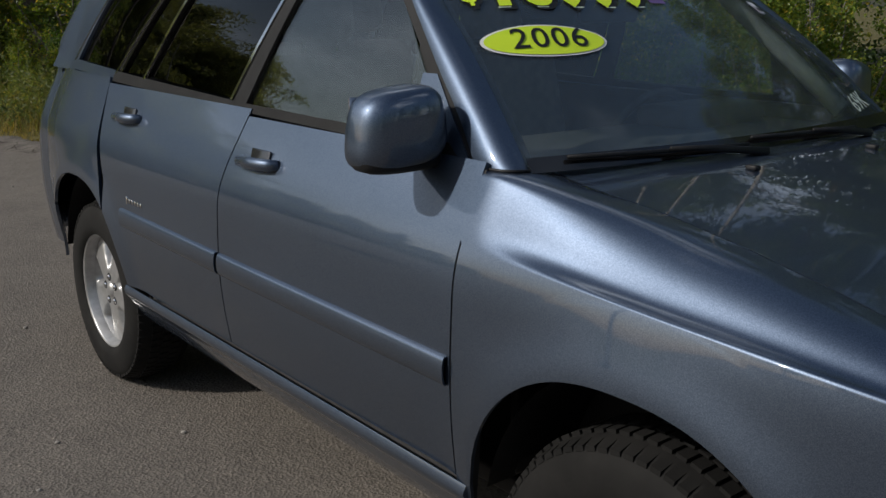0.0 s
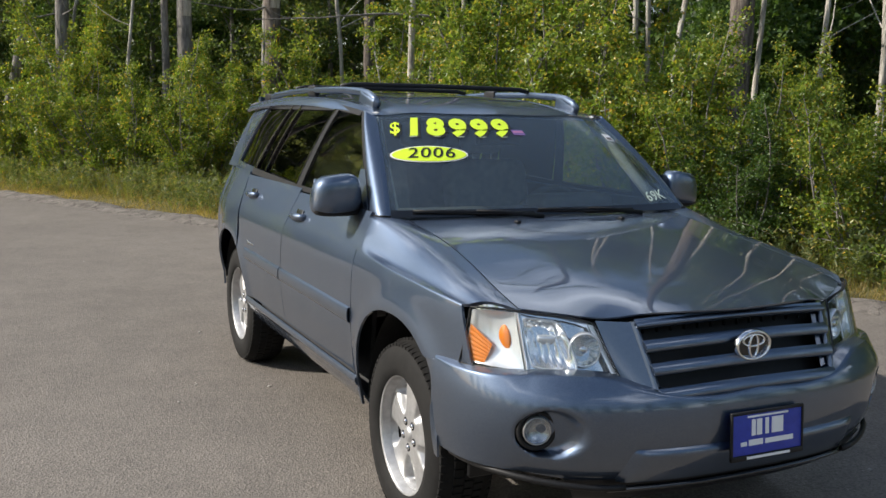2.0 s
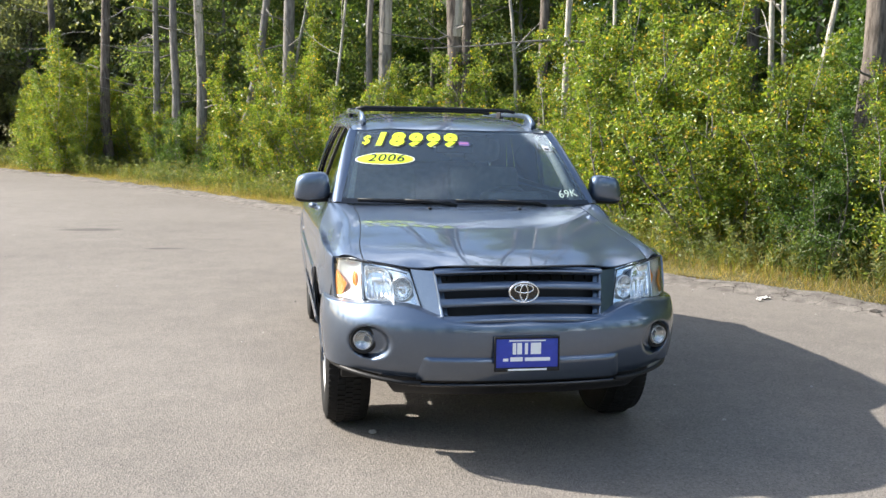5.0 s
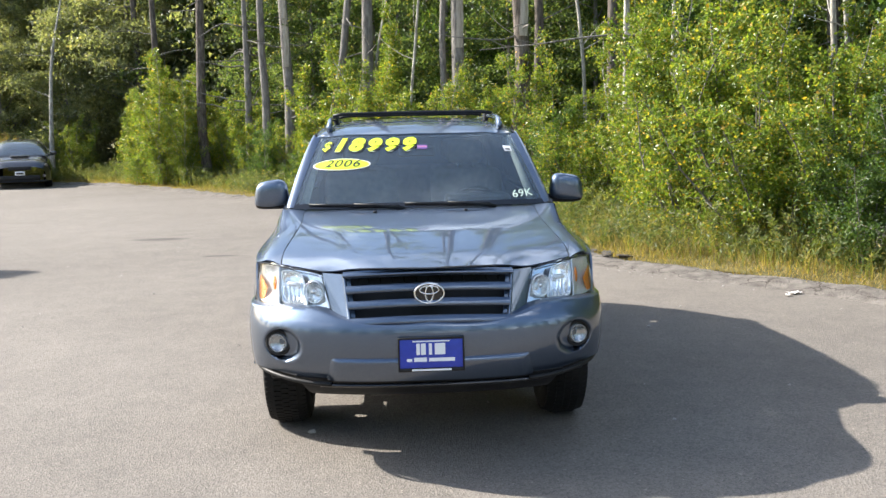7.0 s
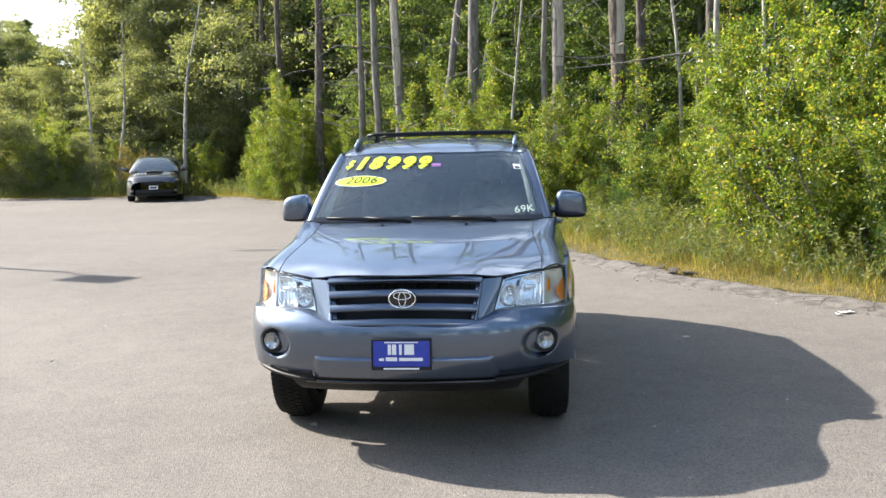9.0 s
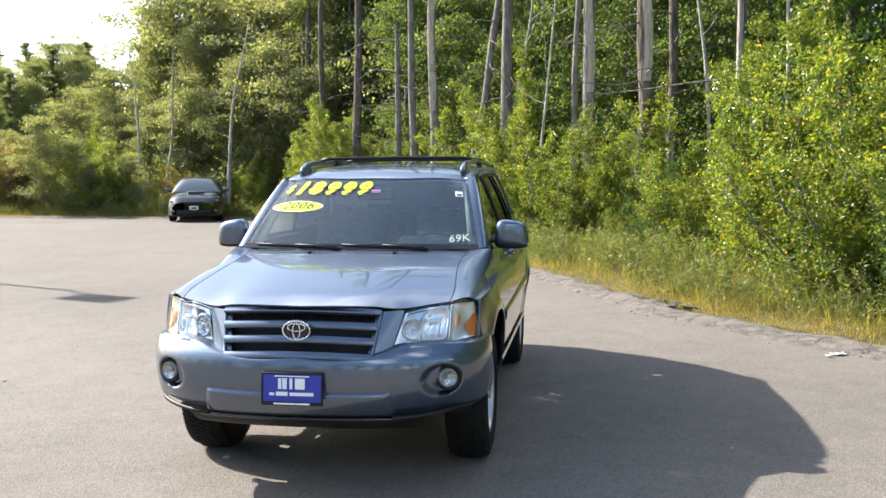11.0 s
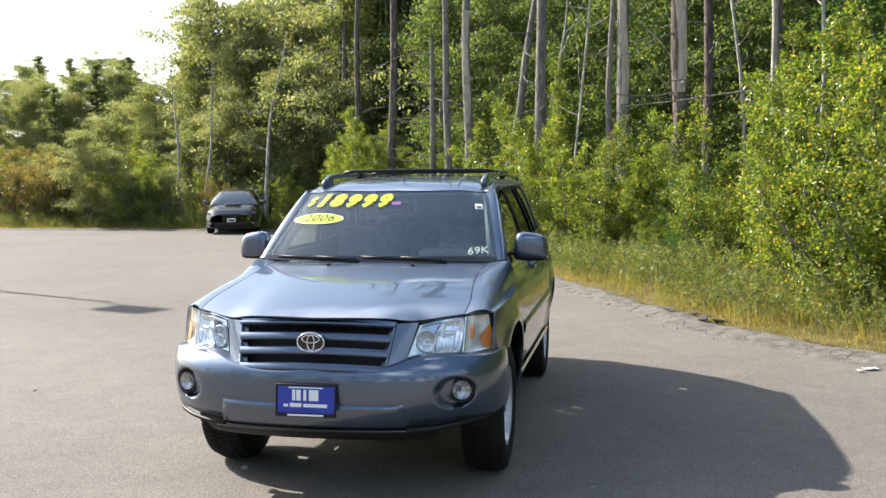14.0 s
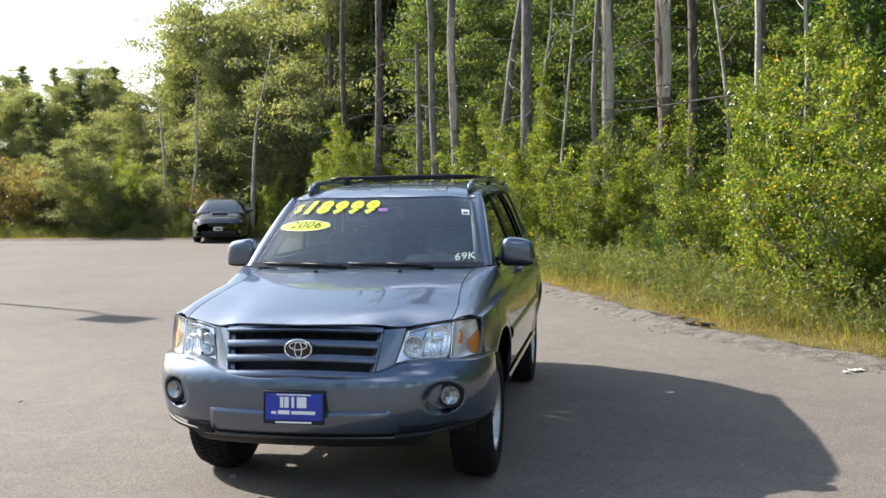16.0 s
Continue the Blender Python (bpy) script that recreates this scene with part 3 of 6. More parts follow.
shut_line("door_gap", lambda z: .4595, .50, 1.15)
shut_line("door_gap", mid_edge, .50, 1.16)
shut_line("door_gap", rear_edge, .52, 1.18)
paired("hood_gap", lambda u, v: (lambda y: (SEAMX(y) + .009 * (u - .5), y, hood_z(SEAMX(y) - .003, y) - .004))(lerp(-.60, .42, v)), 3, 60, BLACK, suv)
paired("door_seal", lambda u, v: (lambda z: (green_x(PILLAR_Y(v), z) - .004, PILLAR_Y(v) + .004 + .034 * u, z))(lerp(1.156, 1.575, v)), 4, 24, BLACK, suv, thick=.01)


# front bumper
GR = -.050


def bump_plan(th, off):
    s, c = math.sin(th), math.cos(th)
    x = .900 * (abs(s) ** (2 / 2.6)) * (1 if s >= 0 else -1)
    y = -.36 - .605 * abs(c) ** (2 / 2.6)
    n = Vector((s * .8, -c)).normalized()
    return x - n.x * off, y - n.y * off


BUMPTOP = spline([0, .30, .44, .52, .80, .95], [.718, .714, .742, .765, .767, .756])
BUMPIN = spline([.38, .43, .50, .58, .65, .71, .77], [.110, .072, .032, .006, .001, .013, .055])


def bumper_at(u, v):
    th = lerp(-math.pi / 2, math.pi / 2, u)
    x0, _ = bump_plan(th, 0)
    k = min(max((abs(x0) - .52) / .34, 0), 1)
    zb = lerp(.436, .462, k * k * (3 - 2 * k))
    roll = max((v - .84) / .16, 0)
    zt = BUMPTOP(abs(x0))
    z = lerp(zb, zt, min(v / .84, 1))
    k = min(max((abs(x0) - .76) / .14, 0), 1)
    inn = BUMPIN(z) * lerp(1, .30, k * k * (3 - 2 * k))
    x, y = bump_plan(th, inn)
    # round recess for the fog lamp
    for fx in (-.695, .695):
        d = math.hypot((x - fx) / 1.15, z - .600) / .078
        if d < 1.25:
            y += .058 * (1 / (1 + math.exp((d - .93) / .035)))
    if roll:
        # over the top, back to the foot of the lamps and the grille
        s, c = math.sin(th), max(math.cos(th), 0)
        lx = .868 * abs(s) ** (2 / 2.4) * (1 if s >= 0 else -1)
        ly = -.35 - .512 * c ** (2 / 2.4) + .012
        g = min(max((.45 - abs(x0)) / .06, 0), 1)
        ly += GR * g
        q = math.sin(roll * math.pi / 2)
        x, y, z = lerp(x, lx, roll), lerp(y, ly, roll), zt + .007 * q
    return (x, y, z)


vs, fs = grid(bumper_at, 181, 46)
bumper = solid(mk("front_bumper", vs, fs, PAINT, suv), .008)
# side tails of the bumper back to the arch
paired("bumper_end", lambda u, v: (lambda z: (lambda y: (lerp(.900 - BUMPIN(z) * .30, side_x(-.36, max(z, .60)) + .001, u ** 1.5) if z > .5 else lerp(.900 - BUMPIN(z) * .30, .885, u), y, z))(lerp(-.360, max(arch_y(z, 0, -1), -.415) + .012, u)))(lerp(.42, .746, v)), 8, 20, PAINT, bumper, thick=.008)
# raised centre panel, lower slot and lip
def skirt(u, za, zb, xa, off, v, inn=None):
    x = lerp(-xa, xa, u)
    q = abs(x) / .9
    y = -.36 - .605 * (1 - q ** 2.6) ** (1 / 2.6)
    z = lerp(za, zb, v)
    return (x, y + (BUMPIN(z) if inn is None else inn) - off, z)


def panel_at(u, v):
    """Raised lower panel: steep shoulders at its ends and top, flat face between."""
    x = lerp(-1, 1, u)
    edge = min((1 - abs(x)) / .07, (1 - v) / .16, 1)
    lift = .022 * max(edge, 0) ** .7 - .003
    return skirt(u, .437, .556, lerp(.492, .462, v), lift, v)


vs, fs = grid(panel_at, 70, 16)
solid(mk("bumper_panel", vs, fs, PAINT, bumper), .012)
# black valance under the painted edge, with a glossy lip
vs, fs = grid(lambda u, v: skirt(u, .346, .445, lerp(.57, .64, v), 0, v, lerp(.150, .060, v ** .6)), 50, 8)
solid(mk("valance", vs, fs, BLACK, bumper, "black plastic valance below the bumper"), .012)
vs, fs = grid(lambda u, v: skirt(u, .404, .426, .52, .014 * math.sin(math.pi * v) ** .7, v, .058), 50, 9)
solid(mk("air_dam", vs, fs, GLOSSBLACK, bumper, "glossy black lip"), .012)
for s in (1, -1):
    lip = []
    for i in range(14):
        th = lerp(.46, 1.50, i / 13)
        x, y = bump_plan(th, .040)
        k = min(max((abs(x) - .52) / .34, 0), 1)
        lip.append((s * x, y, lerp(.436, .462, k * k * (3 - 2 * k)) - .012))
    tube("corner_lip", lip, .010, BLACK, bumper, 8, squash=1.1)


# grille


def grille_outline(k, z):
    return lerp(.372, .402, (z - .715) / .22) * k


def grille_bar(name, za, zb, xk, out, mat, parent, depth=.03, arch=0.012):
    def at(u, v):
        w = 2 * u - 1
        zm = lerp(za, zb, v)
        x = grille_outline(w * xk, zm)
        z = zm - arch * w * w
        a = math.pi * v
        return (x, front_y(x * .9, zm) + GR - out * math.sin(a) ** .6, z)
    vs, fs = grid(at, 33, 8)
    return solid(mk(name, vs, fs, mat, parent), depth)


grille = mk("grille", *grid(lambda u, v: (lambda z: (grille_outline(2 * u - 1, z), front_y(.2, z) + .060, z))(lerp(.70, .945, v)), 12, 6), BLACK, suv, "grille with body-coloured bars over black mesh")
solid(grille, .01)
grille_bar("top_bar", .925, .944, 1.0, .010, PAINT, grille)
grille_bar("bar", .852, .888, .985, .012, PAINT, grille)
grille_bar("bar", .785, .821, .985, .012, PAINT, grille)
grille_bar("bottom_bar", .712, .748, .985, .012, PAINT, grille)
for s in (1, -1):
    def stile(u, v):
        z = lerp(.705, .940, v)
        x = s * (grille_outline(1, z) - .004 + .020 * (u - .5))
        return (x, front_y(x, z) + GR + .012 - .014 * math.sin(math.pi * u) ** .6, z - .010)
    vs, fs = grid(stile, 7, 12, flip=s < 0)
    solid(mk("side_bar", vs, fs, PAINT, grille), .04)
for k in range(-6, 7):
    part("mesh_rib", moved(rbox(.005, .012, .05, .001, 1), pose(k * .056, front_y(0, .905) + .035, .905)), GLOSSBLACK, grille)
# body-coloured panels between grille and lamps
paired("lamp_filler", lambda u, v: (lambda z: (lambda x: (x, lerp(front_y(x, z) + GR + .012, front_y(x, z), u), z))(lerp(grille_outline(1, z) + .006, lerp(.450, .501, v), u)))(lerp(.712, .928, v)), 10, 12, PAINT, suv, thick=.01)

# plain oval badge of bright metal
badge = part("badge", bmesh.new(), CHROME, suv, "oval chrome badge")


def ring(bm, cx, cz, rx, rz, w, y, n=40, depth=.012):
    """An oval ring facing forwards."""
    loops = []
    for rr, yy in ((1 + w / rx, y + depth), (1 + w / rx * .8, y - .002), (1, y - .006), (1 - w / rx * .8, y - .002), (1 - w / rx, y + depth)):
        loops.append([bm.verts.new((cx + rx * rr * math.cos(math.tau * i / n), yy, cz + (rz + rx * (rr - 1)) * math.sin(math.tau * i / n))) for i in range(n)])
    for a, b in zip(loops, loops[1:]):
        for i in range(n):
            bm.faces.new((a[i], a[(i + 1) % n], b[(i + 1) % n], b[i]))


bm = bmesh.new()
BY = front_y(0, .845) + GR - .031
ring(bm, 0, .845, .068, .046, .0052, BY)
ring(bm, 0, .861, .044, .019, .0042, BY + .002)
ring(bm, 0, .843, .018, .037, .0042, BY + .001)
bm.to_mesh(badge.data)
bm.free()
badge.data.polygons.foreach_set("use_smooth", [True] * len(badge.data.polygons))
bm = bmesh.new()
bmesh.ops.create_uvsphere(bm, u_segments=32, v_segments=12, radius=1)
part("badge_backing", moved(bm, Matrix.Translation((0, BY + .012, .845)) @ Matrix.Diagonal((.074, .010, .053, 1))), GLOSSBLACK, badge)

# number plate with a dealer's blue card: words stay plain shapes
PLATE_AT = pose(0, -.985, .578, -4)
plate = part("licence_plate", moved(rbox(.292, .008, .150, .004, 2), PLATE_AT), PLATEBLUE, suv, "blue dealer plate in a black frame with pale shapes")
for x, z, sx, sz in ((0, .073, .304, .010), (0, -.071, .304, .018), (-.148, 0, .008, .152), (.148, 0, .008, .152)):
    part("frame_bar", moved(rbox(sx, .012, sz, .003, 2), PLATE_AT @ pose(x, -.002, z)), BLACK, plate)
for x, z, sx, sz in ((-.060, .024, .016, .052), (-.036, .024, .022, .052), (-.004, .024, .014, .052), (.040, .024, .048, .052), (-.100, -.026, .024, .013), (-.050, -.024, .058, .019), (.048, -.025, .118, .016)):
    part("pale_shape", moved(rbox(sx, .002, sz, 0), PLATE_AT @ pose(x, -.005, z)), WHITE, plate, "", False)
for x, z, sx, sz in ((0, .060, .170, .006), (0, -.071, .180, .008)):
    part("pale_shape", moved(rbox(sx, .002, sz, 0), PLATE_AT @ pose(x, -.0052 if z > 0 else -.0095, z)), WHITE, plate, "", False)

# fog lamps
for s in (1, -1):
    fog = part("fog_lamp", moved(rbox(.08, .03, .08, .012, 3), Matrix.Translation((s * .722, -.712, .603)) @ Euler((0, 0, s * .25)).to_matrix().to_4x4()), BLACK, bumper, "round clear fog lamp in a recess")
    bm = bmesh.new()
    ring(bm, 0, 0, .057, .057, .0085, .006, 32, .014)
    part("fog_surround", bm, BLACK, fog).matrix_local = Matrix.Translation((s * .722, -.760, .603)) @ Euler((0, 0, s * .30)).to_matrix().to_4x4()
    for nm, r, d, mat in (("fog_reflector", .040, .018, FOGMETAL), ("fog_rim", .043, .030, ALLOY), ("fog_lens", .040, .010, LENS)):
        vs, fs = [], []
        if nm == "fog_rim":
            bm = bmesh.new()
            ring(bm, 0, 0, r, r, .003, 0, 28, .02)
            ob = part(nm, bm, mat, fog)
        else:
            sg = 1 if nm == "fog_reflector" else -1
            vs, fs = grid(lambda u, v: (r * v * math.cos(math.tau * u), sg * d * (1 - v * v) + (0 if sg > 0 else .004), r * v * math.sin(math.tau * u)), 28, 7, wrap=True)
            ob = mk(nm, vs, fs, mat, fog)
        ob.matrix_local = Matrix.Translation((s * .722, -.760, .603)) @ Euler((0, 0, s * .30)).to_matrix().to_4x4()


def superell(sx, sy, sz, e1, e2, n=36, m=20):
    def f(t, e):
        return abs(t) ** e * (1 if t >= 0 else -1)
    return grid(lambda u, v: (sx * f(math.cos(math.pi * (v - .5)), e1) * f(math.cos(math.tau * u), e2), sy * f(math.cos(math.pi * (v - .5)), e1) * f(math.sin(math.tau * u), e2), sz * f(math.sin(math.pi * (v - .5)), e1)), n, m, wrap=True)


# headlamps
def lamp_xz(u, v):
    """u from the inner end outwards, v upwards."""
    x = lerp(lerp(.455, .858, u), lerp(.506, .826, u ** .92), v)
    zb = lerp(.746, .767, u ** .8)
    zt = spline([0, .12, .5, .85, 1], [.920, .932, .946, .957, .951])(u)
    return x, lerp(zb, zt, v)


for s in (1, -1):
    def lens_at(u, v, inn=0.0):
        x, z = lamp_xz(u, v)
        return Vector((s * (x - inn * .35 * u), front_y(x, z) - .006 + inn, z))
    lamp = mk("headlight", *grid(lambda u, v: lens_at(u, v, .058), 24, 12, flip=s < 0), REFLECTOR, suv, "clear headlight with chrome reflectors and an amber side lamp")
    solid(lamp, .004)
    lens = solid(mk("lens", *grid(lens_at, 30, 16, flip=s < 0), LENS, lamp), .003)
    # dark lip round the housing
    rim = [lens_at(t / 24, 0) for t in range(25)] + [lens_at(1, t / 12) for t in range(1, 13)] + [lens_at(1 - t / 24, 1) for t in range(1, 25)] + [lens_at(0, 1 - t / 12) for t in range(1, 13)]
    tube("housing_edge", [p + Vector((0, .006, 0)) for p in rim], .0028, BLACK, lamp, 6, cap=False)
    for name, u0, u1, v0, v1, inn, mat in (("bezel", .02, .64, .0, .09, .022, BEZEL), ("bezel", .04, 1, .972, 1.0, .012, BLACK), ("bezel", .0, .035, .06, .95, .022, BEZEL), ("bezel", .66, .985, .0, .05, .018, BLACK)):
        solid(mk(name, *grid(lambda u, v: lens_at(lerp(u0, u1, u), lerp(v0, v1, v), inn), 14, 10, flip=s < 0), mat, lamp), .004)

    # wall between the main beams and the turn signal
    solid(mk("divider", *grid(lambda u, v: lens_at(.652 + .016 * u, lerp(.05, .95, v), lerp(.010, .062, u)), 8, 10, flip=s < 0), BEZEL, lamp), .004)

    def amber_at(u, v):
        """Ribbed amber reflector, cut on a slant at the top."""
        uu = lerp(lerp(.895, .850, v), .985, u)
        return lens_at(uu, lerp(.08, lerp(.40, .70, u), v), .014 + .0010 * math.sin(v * 46) + .010 * (1 - u))
    solid(mk("amber_lamp", *grid(amber_at, 8, 46, flip=s < 0), AMBER, lamp, "ribbed amber corner reflector"), .004)

    def shell_at(u, v):
        """Bright hollow behind the turn signal."""
        return lens_at(lerp(.668, .985, u), lerp(.05, .95, v), .020 + .030 * math.sin(math.pi * u) * math.sin(math.pi * v) ** .5)
    mk("side_reflector", *grid(shell_at, 18, 14, flip=s < 0), BEZEL, lamp)

    def dome_at(u, v):
        """Amber bulb cover: a tall dome, square at its inner edge."""
        a, r = math.tau * u, v
        cu, cv = math.cos(a), math.sin(a)
        cu = cu * .058 if cu > 0 else cu * .038
        return lens_at(.738 + cu * r, .54 + .27 * cv * r, .050 - .022 * (1 - r * r) + .0012 * math.sin(r * 24))
    mk("turn_signal", *grid(dome_at, 30, 10, wrap=True, flip=s > 0), AMBER, lamp, "amber turn signal cover")

    def low_at(u, v):
        """Wide fluted reflector, hollow, with rounded ends."""
        p, q = 2 * u - 1, 2 * v - 1
        hollow = .046 * (1 - abs(p) ** 3) * (1 - abs(q) ** 4)
        flute = .0120 * abs(math.sin(p * 9.5)) * (1 - q * q) * (1 if q < .35 else .3)
        squeeze = (1 - .10 * q * q)
        return lens_at(.452 + .175 * p * squeeze, .51 + .40 * q * (1 - .10 * p ** 4), .020 + hollow - flute)
    mk("low_beam", *grid(low_at, 56, 22, flip=s < 0), REFLECTOR, lamp, "fluted chrome reflector")
    rim = [Vector(low_at(t / 14, 0)) for t in range(15)] + [Vector(low_at(1, t / 8)) for t in range(1, 9)] + [Vector(low_at(1 - t / 14, 1)) for t in range(1, 15)] + [Vector(low_at(0, 1 - t / 8)) for t in range(1, 9)]
    tube("reflector_edge", rim, .0032, BEZEL, lamp, 6, cap=False)
    c = lens_at(.447, .60, .030)
    part("bulb_cap", moved(rbox(.060, .030, .022, .009, 3), Matrix.Translation(c) @ Euler((0, 0, s * .50)).to_matrix().to_4x4()), BEZEL, lamp)
    # round main beam at the inner end
    c = lens_at(.168, .47, .022)
    turn = Matrix.Translation(c) @ Euler((0, 0, s * .35)).to_matrix().to_4x4()
    b = mk("high_beam", *grid(lambda u, v: (.049 * v * math.cos(math.tau * u), .040 * (1 - v * v) + .0016 * math.sin(math.tau * u * 14) * v, .053 * v * math.sin(math.tau * u)), 84, 10, wrap=True), REFLECTOR, lamp, "round chrome reflector")
    b.matrix_local = turn
    bm = bmesh.new()
    ring(bm, 0, 0, .050, .054, .0030, 0, 36, .016)
    part("bowl_ring", bm, BEZEL, lamp).matrix_local = turn
    bm = bmesh.new()
    bmesh.ops.create_uvsphere(bm, u_segments=16, v_segments=10, radius=.017)
    part("bulb", moved(bm, Matrix.Translation(c + Vector((0, .012, 0)))), CHROME, lamp)


# door mirrors
for s, d in zip((1, -1), fdoors):
    vs, fs = superell(.103, .075, .084, .55, .62)
    vs = [(x * (1 - .10 * (z / .084)) , y * (1 if y < 0 else .55) - .03 * (x / .103) * -1 * .4, z - .012 * (x / .103)) for x, y, z in vs]
    vs = [(s * (x + (.922 if s > 0 else .897)), y + .648, z + 1.224) for x, y, z in vs]
    shell = mk("door_mirror", vs, fs if s > 0 else [f[::-1] for f in fs], PAINT, d)
    vs, fs = grid(lambda u, v: (s * ((.922 if s > 0 else .897) + .082 * (2 * u - 1)), .692, 1.224 + .062 * (2 * v - 1)), 6, 6)
    solid(mk("mirror_glass", vs, fs, CHROME, shell), .004)
    vs, fs = superell(.104, .050, .030, .6, .6, 28, 10)
    mk("mirror_base", [(s * (x + (.918 if s > 0 else .893)), y + .642, z + 1.160) for x, y, z in vs], fs if s > 0 else [f[::-1] for f in fs], BLACK, shell)
    tube("mirror_arm", [(s * .785, .64, 1.176), (s * .83, .645, 1.172), (s * .87, .648, 1.172)], [.018, .018, .022], BLACK, shell, 10, squash=.6)

# door handles over dark plates: shade of the recesses put into the colour
for doors, y, z in ((fdoors, 1.315, 1.055), (rdoors, 2.255, 1.085)):
    for s, d in zip((1, -1), doors):
        x = side_x(y, z)
        h = part("recess_shade", moved(rbox(.008, .10, .078, .0038, 3), pose(s * (x - .0005), y, z - .002, 0, s * -14, 0)), DARKPAINT, d)
        pts = [(s * (x - .004), y - .095, z + .006), (s * (x + .018), y - .08, z + .006), (s * (x + .026), y, z + .002), (s * (x + .018), y + .08, z - .002), (s * (x - .004), y + .095, z - .002)]
        tube("door_handle", pts, [.012, .014, .015, .014, .012], PAINT, d, 10, squash=1.2)

# small badge on the rear door: plain bright bars
for k in range(6):
    for s, d in zip((1, -1), rdoors):
        part("badge_bar", moved(rbox(.003, .014, .016 if k else .026, .001, 1), pose(s * (side_x(2.1, .82) + .002), 2.18 - k * .024, .818)), CHROME, d)

# wheels
def rim_height(r, a):
    """Outward bulge of the alloy face: broad flat spokes with a scoop between each two."""
    k = (a * 5 / math.tau) % 1 - .5                       # 0 on the window between two spokes
    g = min(max((r - .082) / .060, 0), 1)
    win = 1 / (1 + math.exp((abs(k) - .155 * (.70 + .5 * g)) / .020))
    scoop = win * .040 * g ** .7 * (1 if r < .196 else max(1 - (r - .196) / .014, 0))
    return .024 - scoop - .012 * (r / .2) ** 2


def rim_open(r, a):
    k = (a * 5 / math.tau) % 1 - .5
    q = (r - .176) / .026
    return abs(q) < 1 and abs(k) < .135 * (1 - q ** 4) ** .5


def build_wheel(at, s):
    """One wheel; s = 1: its face looks to +x."""
    w = thing("wheel", "five-spoke silver alloy wheel with a black tyre", "wheel")
    w.parent = suv
    del w["category"]
    n = 60
    prof = [(.222, -.098), (.232, -.112), (.262, -.118), (.315, -.114), (.345, -.098), (.357, -.070), (.362, -.03), (.362, .03), (.357, .070), (.345, .098), (.315, .114), (.262, .118), (.232, .112), (.222, .098)]
    vs, fs = grid(lambda u, v: (lambda p: (p[1] * s, p[0] * math.cos(math.tau * u), p[0] * math.sin(math.tau * u)))(prof[round(v * 13)]), n, 14, flip=s < 0, wrap=True)
    tyre = mk("tyre", vs, fs, RUBBER, w, "black all-season tyre")
    # tread blocks round the tyre
    tv, tf = [], []
    for i in range(72):
        for row, (xa, xb, r0) in enumerate(((-.104, -.066, .353), (-.058, -.022, .3625), (-.016, .016, .3635), (.022, .058, .3625), (.066, .104, .353))):
            a0 = math.tau * (i + .5 * (row % 2)) / 72
            a1 = a0 + math.tau / 72 * .74
            b = len(tv)
            for r in (r0 - .006, r0 + .0045):
                for xx, aa in ((xa, a0), (xb, a0), (xb, a1), (xa, a1)):
                    rr = r - (.010 if abs(xx) > .1 else 0)
                    tv.append((xx * s, rr * math.cos(aa), rr * math.sin(aa)))
            tf += [(b + 4, b + 5, b + 6, b + 7), (b, b + 1, b + 5, b + 4), (b + 1, b + 2, b + 6, b + 5), (b + 2, b + 3, b + 7, b + 6), (b + 3, b, b + 4, b + 7)]
    mk("tread", tv, tf, RUBBER, tyre, smooth=False)
    # face disc with windows
    nr, na = 34, 160
    rs = [.018 + (.212 - .018) * i / (nr - 1) for i in range(nr)]
    vs = [(s * (.052 + rim_height(r, math.tau * j / na)), r * math.cos(math.tau * j / na), r * math.sin(math.tau * j / na)) for r in rs for j in range(na)]
    fs = []
    for i in range(nr - 1):
        for j in range(na):
            if rim_open((rs[i] + rs[i + 1]) / 2, math.tau * (j + .5) / na):
                continue
            f = (i * na + j, (i + 1) * na + j, (i + 1) * na + (j + 1) % na, i * na + (j + 1) % na)
            fs.append(f if s > 0 else f[::-1])
    rim = solid(mk("rim", vs, fs, ALLOY, w, "silver alloy rim"), .014, offset=-1 if s > 0 else -1)
    lip = [(.206, .046), (.213, .062), (.219, .098), (.226, .104), (.232, .100), (.230, .085), (.214, .05), (.208, .040)]
    vs, fs = grid(lambda u, v: (lambda p: (p[1] * s, p[0] * math.cos(math.tau * u), p[0] * math.sin(math.tau * u)))(lip[round(v * 7)]), n, 8, flip=s > 0, wrap=True)
    mk("rim_lip", vs, fs, ALLOY, rim)
    vs, fs = grid(lambda u, v: (s * (.076 + .010 * (1 - v ** 4)), .032 * v * math.cos(math.tau * u), .032 * v * math.sin(math.tau * u)), 24, 6, wrap=True, flip=s > 0)
    mk("centre_cap", vs, fs, ALLOY, rim)
    for k in range(5):
        a = math.tau * (k + .5) / 5
        tube("nut_hole", [(s * .070, .052 * math.cos(a), .052 * math.sin(a)), (s * .0765, .052 * math.cos(a), .052 * math.sin(a))], [.0165, .0165], BLACK, rim, 14)
        tube("wheel_nut", [(s * .066, .052 * math.cos(a), .052 * math.sin(a)), (s * .082, .052 * math.cos(a), .052 * math.sin(a))], [.0115, .0095], CHROME, rim, 6)
    vs, fs = grid(lambda u, v: (s * lerp(.040, -.09, v), .208 * math.cos(math.tau * u), .208 * math.sin(math.tau * u)), n, 3, flip=s > 0, wrap=True)
    mk("rim_barrel", vs, fs, BLACK, rim)
    tube("brake_disc", [(s * .000, 0, 0), (s * .020, 0, 0)], .150, STEEL, w, 40)
    tube("axle", [(-s * .12, 0, 0), (s * .05, 0, 0)], .05, BLACK, w, 12)
    w.matrix_local = at
    return w


